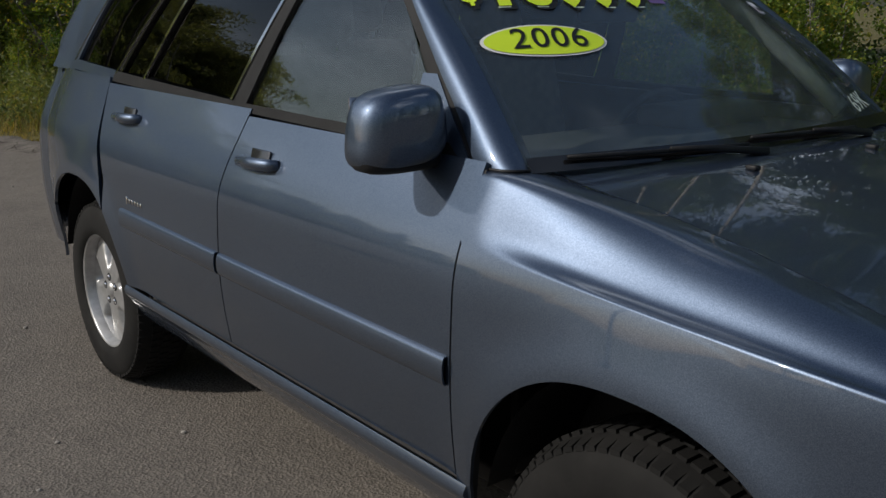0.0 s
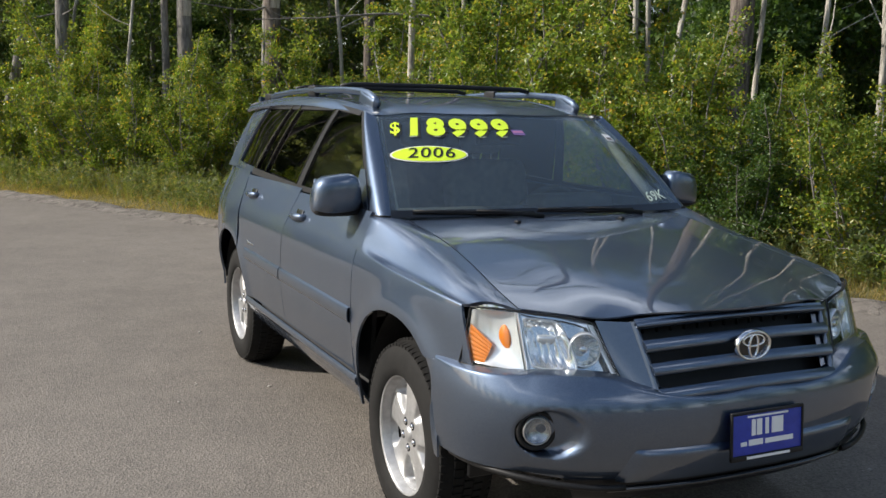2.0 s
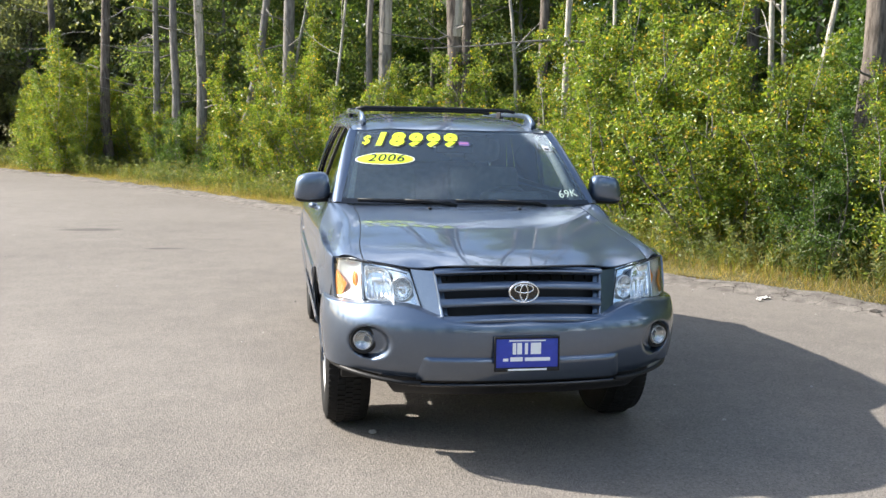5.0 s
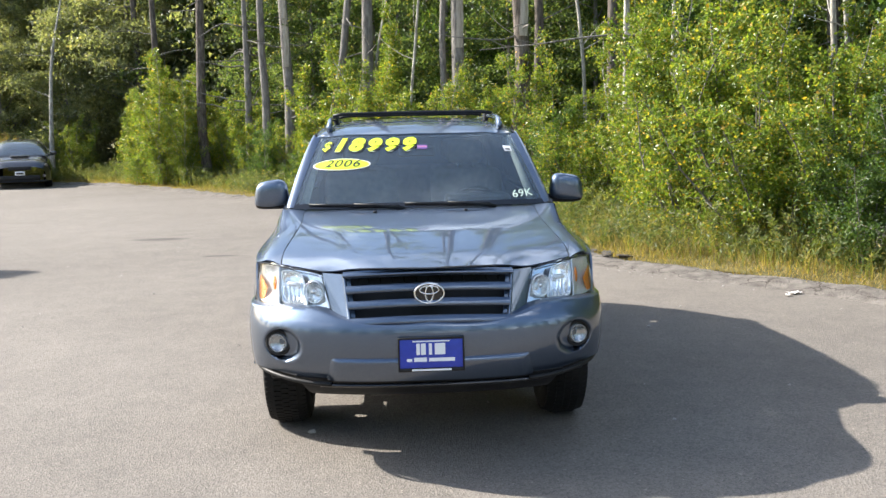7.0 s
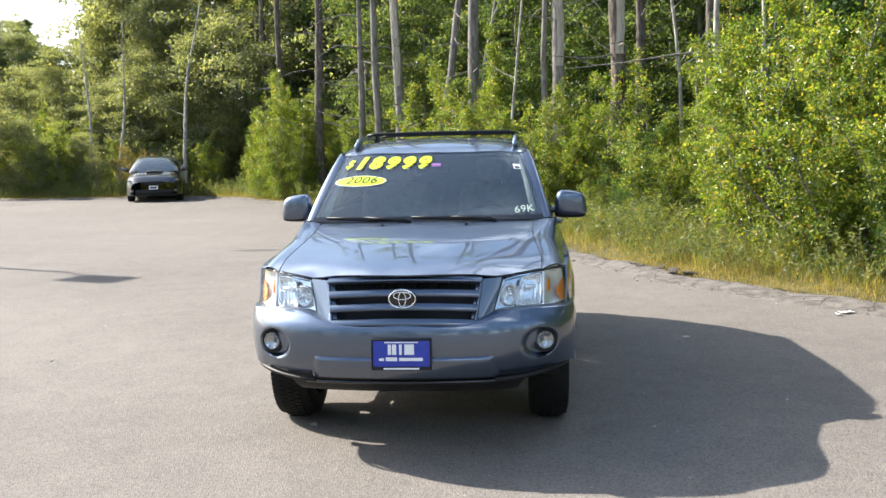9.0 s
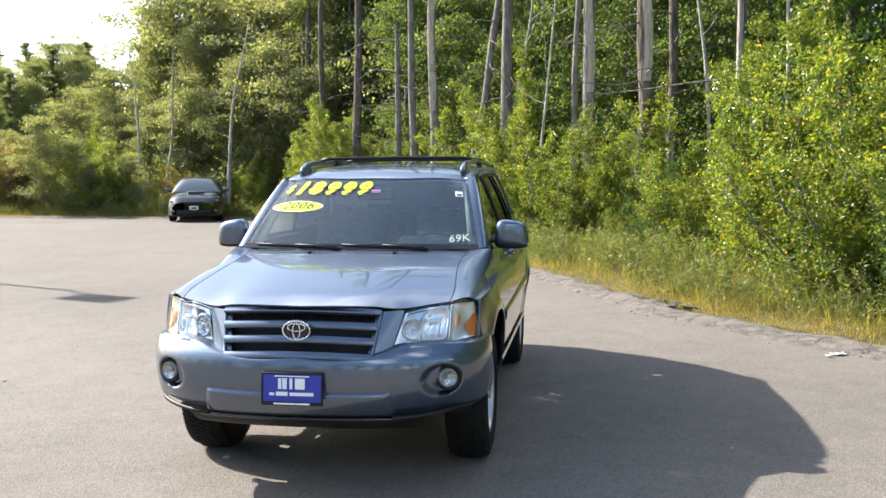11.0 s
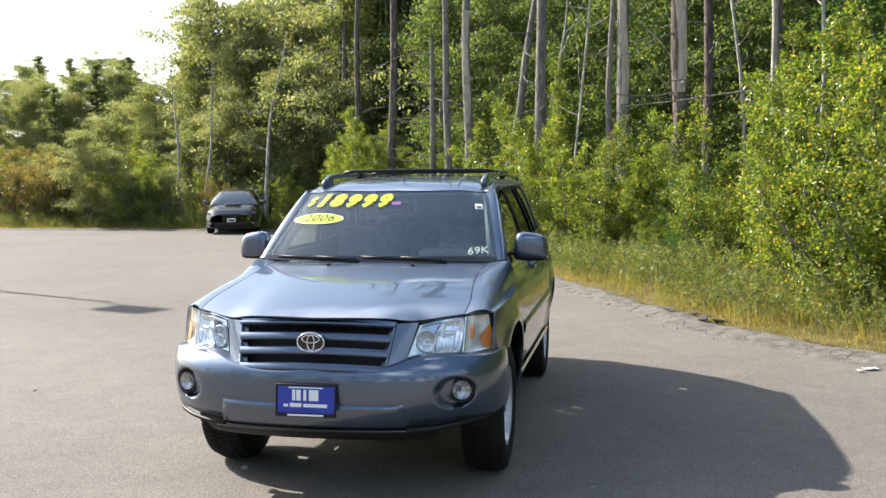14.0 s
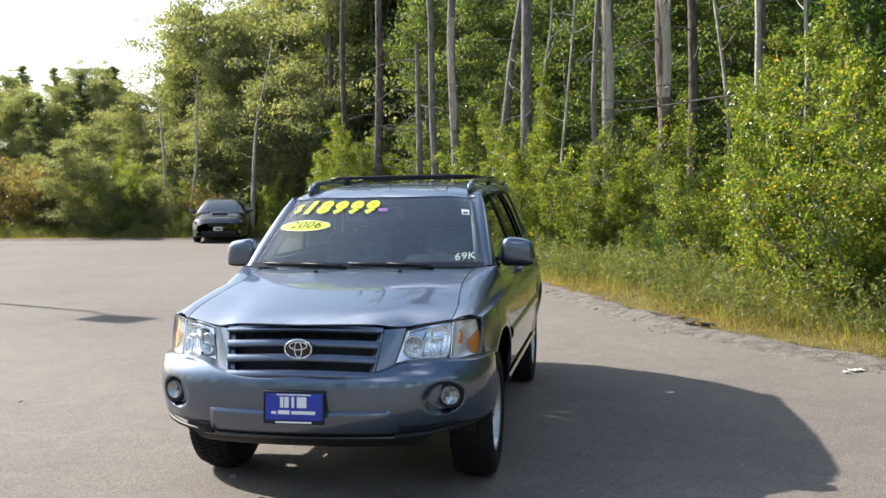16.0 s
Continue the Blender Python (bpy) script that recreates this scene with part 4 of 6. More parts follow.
for s in (1, -1):
    build_wheel(pose(s * .748, 0, HUBZ, 20), s)
    build_wheel(pose(s * .728, WB, HUBZ, 47), s)

# wheel wells, floor pan, inner panels
for yc in (0, WB):
    paired("wheel_liner", lambda u, v: (lambda a: (lerp(.56, .825, v), yc + (ARCH_A + .010) * math.cos(a), HUBZ + (ARCH_B + .012) * math.sin(a)))(lerp(.22, math.pi - .22, u)), 30, 3, BLACK, suv, out=False)
    paired("wheel_liner", lambda u, v: (.56, yc + .47 * (2 * u - 1), lerp(.40, .86, v)), 3, 3, BLACK, suv)
part("floor_pan", moved(rbox(1.16, 3.0, .06, .01, 1), pose(0, 1.85, .31)), BLACK, suv)
paired("door_card", lambda u, v: (lerp(.80, .755, v), lerp(.50, 2.27, u), lerp(.34, 1.17, v)), 3, 3, DASH, suv, thick=.02)
part("bulkhead", moved(rbox(1.50, .03, .62, .01, 1), pose(0, .42, .78)), BLACK, suv)
part("engine_cover", moved(rbox(1.04, .80, .30, .05, 2), pose(0, -.18, .72)), BLACK, suv)
for s in (1, -1):
    part("wheel_deflector", moved(rbox(.24, .02, .12, .008, 1), pose(s * .68, -.450, .410)), BLACK, suv)
part("radiator_support", moved(rbox(1.20, .05, .46, .01, 1), pose(0, -.66, .64)), BLACK, suv)
part("splash_guard", moved(rbox(1.24, .98, .05, .02, 2), pose(0, -.10, .365, -2)), BLACK, suv)
part("subframe", moved(rbox(1.12, .16, .12, .04, 3), pose(0, .16, .29)), BLACK, suv)
part("rear_axle_beam", moved(rbox(1.12, .16, .14, .05, 3), pose(0, WB, .30)), BLACK, suv)
part("fuel_tank", moved(rbox(.95, .70, .16, .06, 3), pose(0, 1.95, .26)), BLACK, suv)
tube("exhaust", [(.2, .6, .24), (.25, 1.6, .22), (.45, 2.9, .26), (.5, 3.6, .28)], .03, STEEL, suv)
part("rear_bumper", moved(rbox(1.40, .56, .26, .10, 4), pose(0, 3.44, .56)), PAINT, suv)
paired("bumper_corner", lambda u, v: (lambda z: (lambda y: (side_x(y, max(z, .5)) - .012 * (1 - v), y, z))(lerp(arch_y(z, WB, 1) + .004, 3.312, u)))(lerp(.42, .656, v)), 16, 12, PAINT, suv, thick=.012)
# roof rails and cross bars
for s in (1, -1):
    rp = [(1.03, 1.606), (1.08, 1.634), (1.15, 1.656), (1.25, 1.670), (1.50, 1.682), (2.0, 1.688), (2.4, 1.682), (2.75, 1.667), (2.95, 1.650), (3.02, 1.632)]
    rail = tube("roof_rail", [(s * (.556 + .012 * math.sin(math.pi * (y - 1.06) / 1.96)), y, z) for y, z in rp], [.013, .017, .017, .015, .0135, .013, .013, .015, .016, .013], PAINT, suv, 10, squash=1.35)
    for y, z in ((1.12, 1.645), (2.0, 1.695), (2.93, 1.660)):
        part("rail_foot", moved(rbox(.036, .20, .070, .016, 3), pose(s * .560, y + .02, z - .022, 14)) if y < 1.5 else moved(rbox(.034, .13, .06, .012, 3), pose(s * .562, y, z - .012)), PAINT if y < 1.5 else BLACK, rail)
for y, z in ((1.55, 1.700), (2.35, 1.700)):
    tube("cross_bar", [(-.56, y, z), (-.50, y, z + .012), (0, y, z + .016), (.50, y, z + .012), (.56, y, z)], .013, BLACK, suv, 10)
# wipers, cowl, washer nozzles
vs, fs = grid(lambda u, v: (lambda x: (x, lerp(hood_rear(x) - .02, .30 + .15 * (x / .7) ** 2 + .05, v), lerp(1.098, 1.118, v) + .01 * (x / .7) ** 2))(lerp(-.66, .66, u)), 24, 4)
solid(mk("cowl", vs, fs, BLACK, suv), .008)
for ux, ua in ((-.16, -.88), (.56, -.12)):
    pts = [screen(lerp(ux, ua, t), lerp(.004, .032, t)) + Vector((0, -.012, .010)) for t in (0, .25, .5, .75, 1)]
    wiper = tube("wiper", pts, .005, BLACK, suv, 6, label="black windshield wiper at rest")
    mid = pts[2]
    piv = screen(ux + .04, -.02) + Vector((0, -.03, .006))
    tube("wiper_arm", [piv, lerp(piv, mid, .6) + Vector((0, -.008, .008)), mid + Vector((0, -.008, .006))], [.011, .008, .005], BLACK, wiper, 6)
for x, y in ((-.26, .20), (.26, .20)):
    part("washer_nozzle", moved(rbox(.02, .028, .012, .004, 2), pose(x, y, hood_z(x, y) + .005)), BLACK, suv)

# cabin
cabin = part("dashboard", moved(rbox(1.46, .52, .20, .07, 4), pose(0, .70, 1.03)), DASH, suv)
part("instrument_hood", moved(rbox(.42, .20, .10, .04, 3), pose(.38, .80, 1.14)), DASH, cabin)
part("centre_console", moved(rbox(.24, 1.0, .40, .05, 3), pose(0, 1.2, .68)), DASH, suv)
bm = bmesh.new()
ring(bm, 0, 0, .182, .182, .014, 0, 40, .012)
wheel_ob = part("steering_wheel", bm, DASH, suv, "dark steering wheel")
wheel_ob.matrix_local = pose(.38, 1.02, 1.04, 24)
part("wheel_hub", rbox(.16, .05, .10, .02, 3), DASH, wheel_ob)
for a in (0, 180, 270):
    part("spoke", moved(rbox(.14, .02, .03, .008, 2), pose(.10 * math.cos(radians(a)), .004, .10 * math.sin(radians(a)), 0, a, 0)), DASH, wheel_ob)


def seat(x, y, wide):
    st = part("seat_base", moved(rbox(wide, .54, .18, .06, 4), pose(x, y, .66)), SEAT, suv, "grey cloth seat")
    part("seat_back", moved(rbox(wide, .15, .66, .06, 4), pose(x, y + .33, .99, -16)), SEAT, st)
    for hx in ((0,) if wide < .7 else (-.38, .38)):
        part("headrest", moved(rbox(.26, .11, .17, .05, 4), pose(x + hx, y + .45, 1.43, -12)), SEAT, st)
        for q in (-.06, .06):
            tube("headrest_post", [(x + hx + q, y + .42, 1.28), (x + hx + q, y + .44, 1.38)], .006, CHROME, st, 6)


seat(.38, 1.32, .52)
seat(-.38, 1.32, .52)
seat(0, 2.22, 1.26)
part("cargo_floor", moved(rbox(1.3, 1.1, .05, .01, 1), pose(0, 3.0, .80)), DASH, suv)
vs, fs = grid(lambda u, v: (lambda x, y: (x, y, ROOFZ(y) - ROOFDROP(abs(x)) - .035))(lerp(-.58, .58, u), lerp(.98, 3.1, v)), 14, 16, flip=True)
solid(mk("headliner", vs, fs, TRIM, suv, "pale grey roof lining"), .01)
for s in (1, -1):
    tube("pillar_trim", [(s * .690, .52, 1.17), (s * .645, .74, 1.36), (s * .590, .97, 1.555)], [.030, .028, .026], TRIM, suv, 8, "pale grey pillar trim inside the cabin")
part("rear_view_mirror", moved(rbox(.24, .03, .07, .014, 3), pose(0, .86, 1.46, 10)), BLACK, suv)
tube("mirror_stalk", [(0, .79, 1.52), (0, .85, 1.48)], .010, BLACK, suv, 6)


# decals on the windshield
def text_sheet(body, size, at_u, at_v, wide_scale, mat, name, shear=0.0, fat=0.0, lift=.003, spread=1.0, label="", upward=0.0, flip_x=1):
    """Flat letters laid on the glass."""
    cu = bpy.data.curves.new(name, "FONT")
    cu.body, cu.size, cu.shear, cu.offset, cu.align_x, cu.align_y, cu.resolution_u = body, size, shear, fat, "CENTER", "CENTER", 4
    cu.space_character = spread
    tmp = new("tmp_text", cu)
    me = bpy.data.meshes.new_from_object(tmp.evaluated_get(bpy.context.evaluated_depsgraph_get()))
    bpy.data.objects.remove(tmp)
    bm = bmesh.new()
    bm.from_mesh(me)
    bmesh.ops.subdivide_edges(bm, edges=[e for e in bm.edges if e.calc_length() > size * .25], cuts=2)
    centre = screen(at_u, at_v)
    eu = screen(at_u + .02, at_v) - screen(at_u - .02, at_v)
    ev = screen(at_u, at_v + .02) - screen(at_u, at_v - .02)
    nrm = Vector((0, -.62, .78))
    for p in bm.verts:
        du, dv = p.co.x * wide_scale * .04 / eu.length, (p.co.y + upward * p.co.x) * .04 / ev.length
        p.co = screen(at_u + du, at_v + dv) + nrm * lift
    bmesh.ops.recalc_face_normals(bm, faces=bm.faces[:])
    return part(name, bm, mat, windshield, label, False)


text_sheet("$", .125, -.885, .828, .75, DECALBLACK, "price_shadow", .15, .008, .0025)
text_sheet("$", .125, -.895, .838, .75, LIME, "price_decal", .15, .002, .0045, label="lime-green dollar sign")
for i, digit in enumerate("18999"):
    uu = -.765 + .172 * i - (.012 if i else 0)
    text_sheet(digit, .175, uu + .012, .826, .92, DECALBLACK, "price_shadow", .20, .016, .0025)
    text_sheet(digit, .175, uu, .836, .92, LIME, "price_decal", .20, .0105, .0045, label="fat lime-green price numeral edged in black")


def oval(name, u0, v0, ru, rv, mat, lift):
    vs = [screen(u0, v0) + Vector((0, -.62, .78)) * lift]
    for q in (.5, 1):
        vs += [screen(u0 + ru * q * math.cos(math.tau * i / 40), v0 + rv * q * math.sin(math.tau * i / 40)) + Vector((0, -.62, .78)) * lift for i in range(40)]
    fs = [(0, 1 + (i + 1) % 40, 1 + i) for i in range(40)] + [(1 + i, 1 + (i + 1) % 40, 41 + (i + 1) % 40, 41 + i) for i in range(40)]
    return mk(name, vs, [f[::-1] for f in fs], mat, windshield, smooth=False)


oval("year_decal", -.695, .555, .265, .082, WHITE, .0025)
oval("year_decal", -.695, .555, .252, .074, LIME, .0040)
text_sheet("2006", .098, -.690, .560, 1.05, DECALBLACK, "year_text", .22, .0005, .0055, 1.10, label="black year numbers on a lime oval")
text_sheet("69K", .085, .850, .125, .9, CHALK, "chalk_text", .1, .0005, .003, 1.05, label="hand-drawn pale marker numbers", upward=.12)
for u0, u1, v0, v1, mat in ((.855, .930, .715, .80, WHITE), (.868, .917, .728, .757, DASH), (.005, .105, .765, .825, material("violet_sticker", (0.16, 0.10, 0.30), .5)), (.012, .098, .79, .805, material("pink_stripe", (0.55, 0.2, 0.35), .5))):
    vs, fs = grid(lambda u, v: screen(lerp(u0, u1, u), lerp(v0, v1, v)) + Vector((0, -.62, .78)) * (.0025 if v1 - v0 > .05 else .004), 4, 4)
    mk("window_sticker", vs, fs, mat, windshield, smooth=False)

# row of print too small to read, under the price
for i in range(5):
    vs, fs = grid(lambda u, v: screen(lerp(-.80 + .172 * i, -.745 + .172 * i, u), lerp(.738, .744, v)) + Vector((0, -.62, .78)) * .0025, 4, 2)
    mk("small_print", vs, fs, CHALK, windshield, smooth=False)


# ---- ground ----
KERB = [(14.0, -24.0), (10.5, -14.0), (7.6, -6.0), (6.0, -1.2), (5.0, 1.3), (4.55, 2.25), (4.1, 3.1), (3.6, 3.85), (3.05, 4.6), (2.5, 5.45), (1.95, 6.5), (1.3, 8.1), (.35, 10.3), (-.75, 12.7), (-2.0, 15.2), (-3.6, 18.0), (-5.3, 20.6), (-7.4, 23.8), (-9.4, 26.3), (-12.0, 27.5), (-20.0, 28.0), (-44.0, 29.5)]


def kerb_points(step):
    """Evenly spaced places along the kerb, with the way inland."""
    pts = [Vector((x, y, 0)) for x, y in KERB]
    # smooth through the corner points
    dense = []
    for i in range(len(pts) - 1):
        p0, p1, p2, p3 = pts[max(i - 1, 0)], pts[i], pts[i + 1], pts[min(i + 2, len(pts) - 1)]
        for k in range(16):
            t = k / 16
            dense.append(.5 * ((2 * p1) + (p2 - p0) * t + (2 * p0 - 5 * p1 + 4 * p2 - p3) * t * t + (3 * p1 - p0 - 3 * p2 + p3) * t ** 3))
    out, left = [], 0.0
    for a, b in zip(dense, dense[1:]):
        d = (b - a).length
        while left < d:
            p = a.lerp(b, left / d)
            w = (b - a).normalized()
            out.append((p, Vector((w.y, -w.x, 0))))
            left += step
        left -= d
    return out


def ground_z(x, y, d):
    """Height of the verge at d metres inland."""
    return (.05 + .02 * min(d, 6) + .06 * noise.noise((x * .6, y * .6, 0)) * min(d / 1.5, 1)) if d > 0 else 0


ks = kerb_points(.4)
# verge: a sheet from under the kerb far inland, the rest of the ground lies flat below the paving
vs, fs = grid(lambda u, v: (lambda p, n, d: (p.x + n.x * d, p.y + n.y * d, ground_z(p.x + n.x * d, p.y + n.y * d, d)))(*ks[min(round(u * (len(ks) - 1)), len(ks) - 1)], .12 + 26 * v ** 2), len(ks), 26)
ground = mk("ground", [(-1500, -1500, -.05), (1500, -1500, -.05), (1500, 1500, -.05), (-1500, 1500, -.05)], [(0, 1, 2, 3)], SOIL, smooth=False)
tagged(ground, "dry grassy soil reaching to the horizon", "ground", kind="structure")
verge = mk("ground_verge", vs, fs, SOIL)
tagged(verge, "uneven grassy verge between paving and trees", "ground", kind="structure")
lot = mk("pavement", [(-60, -60, 0)] + [(p.x + n.x * .10, p.y + n.y * .10, 0) for p, n in [((Vector((16.0, -60, 0))), Vector((0, 0, 0)))] + ks] + [(-60, 29.5, 0)], [tuple(range(len(ks) + 3))], ASPHALT, smooth=False)
tagged(lot, "weathered grey asphalt of a car park", "pavement", kind="structure")

# low rolled asphalt kerb, cracked and crumbling
ks = kerb_points(.08)
prof = [(-.26, -.004), (-.24, .006), (-.20, .018), (-.15, .036), (-.08, .056), (.0, .072), (.08, .080), (.15, .070), (.21, .040), (.26, -.02)]


def kerb_at(u, v):
    p, n = ks[min(round(u * (len(ks) - 1)), len(ks) - 1)]
    o, h = prof[round(v * (len(prof) - 1))]
    r = noise.noise((p.x * 1.7, p.y * 1.7, 0))
    f = noise.noise((p.x * 7, p.y * 7, o * 9))
    q = p + n * (o + .04 * r + .025 * f)
    return (q.x, q.y, max(h * (.80 + .45 * r) + .010 * f, -.004 if v < .05 else -.02))


kerb = mk("kerb", *grid(kerb_at, len(ks), len(prof)), BERM)
tagged(kerb, "low crumbling asphalt kerb along the verge", "kerb", kind="structure")


# ---- plants ----
RNG = np.random.default_rng(7)


def leaf_mesh(name, at, up, size, mat, parent, slim=.62, fold=.22):
    """Leaves as folded diamonds at the places, pointing along up."""
    n = len(at)
    up = up / np.linalg.norm(up, axis=1)[:, None]
    rnd = RNG.normal(size=(n, 3))
    side = np.cross(up, rnd)
    side /= np.linalg.norm(side, axis=1)[:, None] + 1e-9
    nrm = np.cross(side, up)
    s = (size * RNG.uniform(.65, 1.3, n))[:, None]
    v = np.empty((n, 4, 3))
    v[:, 0] = at
    v[:, 1] = at + up * s * .48 + side * s * slim * .5 + nrm * s * fold
    v[:, 2] = at + up * s
    v[:, 3] = at + up * s * .48 - side * s * slim * .5 + nrm * s * fold
    b = (np.arange(n) * 4)[:, None]
    t = np.concatenate([b + [0, 1, 2], b + [0, 2, 3]], axis=1).reshape(-1, 3)
    return arrays(name, v.reshape(-1, 3), t, mat, parent)


def leaf_tips(name, at, up, size, mat, parent, slim=.62):
    """Single pointed leaves, for foliage that stands far off."""
    n = len(at)
    up = up / np.linalg.norm(up, axis=1)[:, None]
    side = np.cross(up, RNG.normal(size=(n, 3)))
    side /= np.linalg.norm(side, axis=1)[:, None] + 1e-9
    s = (size * RNG.uniform(.65, 1.3, n))[:, None]
    v = np.empty((n, 3, 3))
    v[:, 0], v[:, 1], v[:, 2] = at - side * s * slim * .5, at + side * s * slim * .5, at + up * s
    return arrays(name, v.reshape(-1, 3), np.arange(n * 3).reshape(-1, 3), mat, parent)


def limbs(name, lines, mat, parent, sides=6):
    """Several tapering limbs joined into one mesh; lines of (points, radius at foot, radius at tip)."""
    vs, fs = [], []
    for pts, r0, r1 in lines:
        base, side = len(vs), None
        for i, p in enumerate(pts):
            d = (pts[min(i + 1, len(pts) - 1)] - pts[max(i - 1, 0)]).normalized()
            side = (d.cross(Vector((0.3, 1, .2))) if side is None else side - d * side.dot(d)).normalized()
            up = side.cross(d)
            r = lerp(r0, r1, i / (len(pts) - 1))
            for k in range(sides):
                a = math.tau * k / sides
                vs.append(p + side * (math.cos(a) * r) + up * (math.sin(a) * r))
        for i in range(len(pts) - 1):
            for k in range(sides):
                fs.append((base + i * sides + k, base + i * sides + (k + 1) % sides, base + (i + 1) * sides + (k + 1) % sides, base + (i + 1) * sides + k))
    return mk(name, vs, fs, mat, parent)


def wander(start, way, length, bend, n, lift=0.0):
    """A crooked line of n + 1 points."""
    p, d, out = Vector(start), Vector(way).normalized(), [Vector(start)]
    for _ in range(n):
        d = (d + Vector(RNG.normal(size=3)) * bend + Vector((0, 0, lift))).normalized()
        p = p + d * (length / n)
        out.append(p.copy())
    return out


def along(pts, t):
    f = t * (len(pts) - 1)
    i = min(int(f), len(pts) - 2)
    return pts[i].lerp(pts[i + 1], f - i)


def shrub(label, high, wide, stems, twigs, leaves, size, mat, spread=.45, low=.08, bark=None):
    """Many-stemmed shrub with leaves along its twigs."""
    e = thing("shrub", label, "shrub", group="shrubs along the verge")
    lines, at, up = [], [], []
    for _ in range(stems):
        a = RNG.uniform(0, math.tau)
        out = RNG.uniform(.1, 1) * spread
        st = wander((math.cos(a) * .12, math.sin(a) * .12, -.1), (math.cos(a) * out, math.sin(a) * out, 1), high * RNG.uniform(.62, 1.05), .09, 8, .05)
        lines.append((st, .022, .005))
        for k in range(twigs):
            t = low + (1 - low) * ((k + RNG.uniform(0, 1)) / twigs)
            p = along(st, t)
            b = RNG.uniform(0, math.tau)
            reach = wide * .5 * (1.05 - t * .75) * RNG.uniform(.45, 1.1)
            tw = wander(p, (math.cos(b), math.sin(b), RNG.uniform(.1, .9)), reach, .22, 4)
            lines.append((tw, .007, .002))
            n = int(leaves * RNG.uniform(.6, 1.3))
            f = RNG.uniform(.12, 1.05, n)
            base = np.array([along(tw, min(x, 1)) for x in f])
            at.append(base + RNG.normal(size=(n, 3)) * (.045 + .035 * reach))
            d = np.array(tw[-1] - tw[0])
            up.append(RNG.normal(size=(n, 3)) * .75 + d / (np.linalg.norm(d) + 1e-6) * .6 + np.array([0, 0, -.25]))
    limbs("stem", lines, bark or GREYBARK, e, 5)
    leaf_mesh("foliage", np.concatenate(at), np.concatenate(up), size, mat, e)
    return e


def broadleaf(label, high, crown_from, radius, limbs_n, leaves, size, mat, bark=None, trunk_r=.14):
    """Tall forest tree with layered leaf clumps."""
    e = thing("tree", label, "tree", group="forest trees")
    tr = wander((0, 0, -.2), (0, 0, 1), high * .97, .025, 10, .05)
    lines, at, up = [(tr, trunk_r, .03)], [], []
    for k in range(limbs_n):
        t = crown_from + (1 - crown_from) * (k + RNG.uniform(0, 1)) / limbs_n
        p = along(tr, t)
        b = RNG.uniform(0, math.tau)
        shape = math.sin(math.pi * min(max((t - crown_from) / (1 - crown_from) * .8 + .2, 0), 1)) ** .6
        reach = radius * shape * RNG.uniform(.5, 1.15)
        li = wander(p, (math.cos(b), math.sin(b), RNG.uniform(.05, .6)), reach, .15, 5, .04)
        lines.append((li, .035 * (1.2 - t), .008))
        for _ in range(9):
            c = np.array(along(li, RNG.uniform(.25, 1.05))) + RNG.normal(size=3) * .34 * np.array([1, 1, .7])
            n = int(leaves * RNG.uniform(.3, 1.5))
            q = RNG.normal(size=(n, 3)) * np.array([.30, .30, .10]) * RNG.uniform(.7, 1.3)
            q[:, 2] -= .35 * (q[:, 0] ** 2 + q[:, 1] ** 2)      # drooping rim
            at.append(c + q)
            up.append(RNG.normal(size=(n, 3)) + np.array([math.cos(b) * .5, math.sin(b) * .5, -.35]))
    limbs("trunk", lines, bark or BARK, e, 7)
    leaf_tips("crown", np.concatenate(at), np.concatenate(up), size, mat, e, .75)
    return e


def pine(label, high, bough_from, radius, boughs, tufts, size, dead=8, trunk_r=.16, bark=None, lean=(0, 0)):
    """Pine: straight trunk, dead stubs below, flat boughs of needles above."""
    e = thing("pine_tree", label, "tree", group="pines")
    tr = [Vector((lean[0] * t * high + RNG.normal() * .03, lean[1] * t * high + RNG.normal() * .03, -.3 + t * high)) for t in (0, .06, .12, .2, .3, .4, .5, .6, .7, .8, .9, 1)]
    limbs("trunk", [(tr, trunk_r, trunk_r * .35)], bark or BARK, e, 12)
    dl = []
    for _ in range(dead):
        t = RNG.uniform(.12, max(bough_from, .2))
        b = RNG.uniform(0, math.tau)
        dl.append((wander(along(tr, t), (math.cos(b), math.sin(b), RNG.uniform(-.25, .35)), RNG.uniform(.4, 1.9), .16, 5), .022, .005))
    for one in dl:
        limbs("dead_branch", [one], GREYBARK, e, 5)
    lines, at, up = [], [], []
    for k in range(boughs):
        f = (k + RNG.uniform(0, 1)) / boughs
        if boughs > 20:          # boughs stand in whorls, with gaps between
            f = (math.floor(f * 17) + RNG.uniform(.12, .88)) / 17
        t = bough_from + (1 - bough_from) * f
        p = along(tr, min(t, 1))
        b = RNG.uniform(0, math.tau)
        reach = radius * min(.6 + f * 2, (1 - f) ** .75 + .04, 1) * RNG.uniform(.40, 1.25)
        li = wander(p, (math.cos(b), math.sin(b), lerp(-.15, .40, f)), reach, .12, 6, .05)
        lines.append((li, .03, .006))
        for _ in range(int(tufts * (.35 + reach / radius))):
            g = RNG.uniform(.22, 1.02)
            c = np.array(along(li, min(g, 1))) + RNG.normal(size=3) * np.array([.24, .24, .06]) * (.35 + .65 * g) * min(1, .35 + reach / radius)
            n = 34
            at.append(c + RNG.normal(size=(n, 3)) * np.array([.19, .19, .085]) * min(1, .38 + reach / radius))
            up.append(RNG.normal(size=(n, 3)) * .6 + np.array([math.cos(b) * .7, math.sin(b) * .7, .35]))
    if lines:
        limbs("bough", lines, BARK, e, 5)
        leaf_tips("needles", np.concatenate(at), np.concatenate(up), size, NEEDLES, e, .30)
    return e


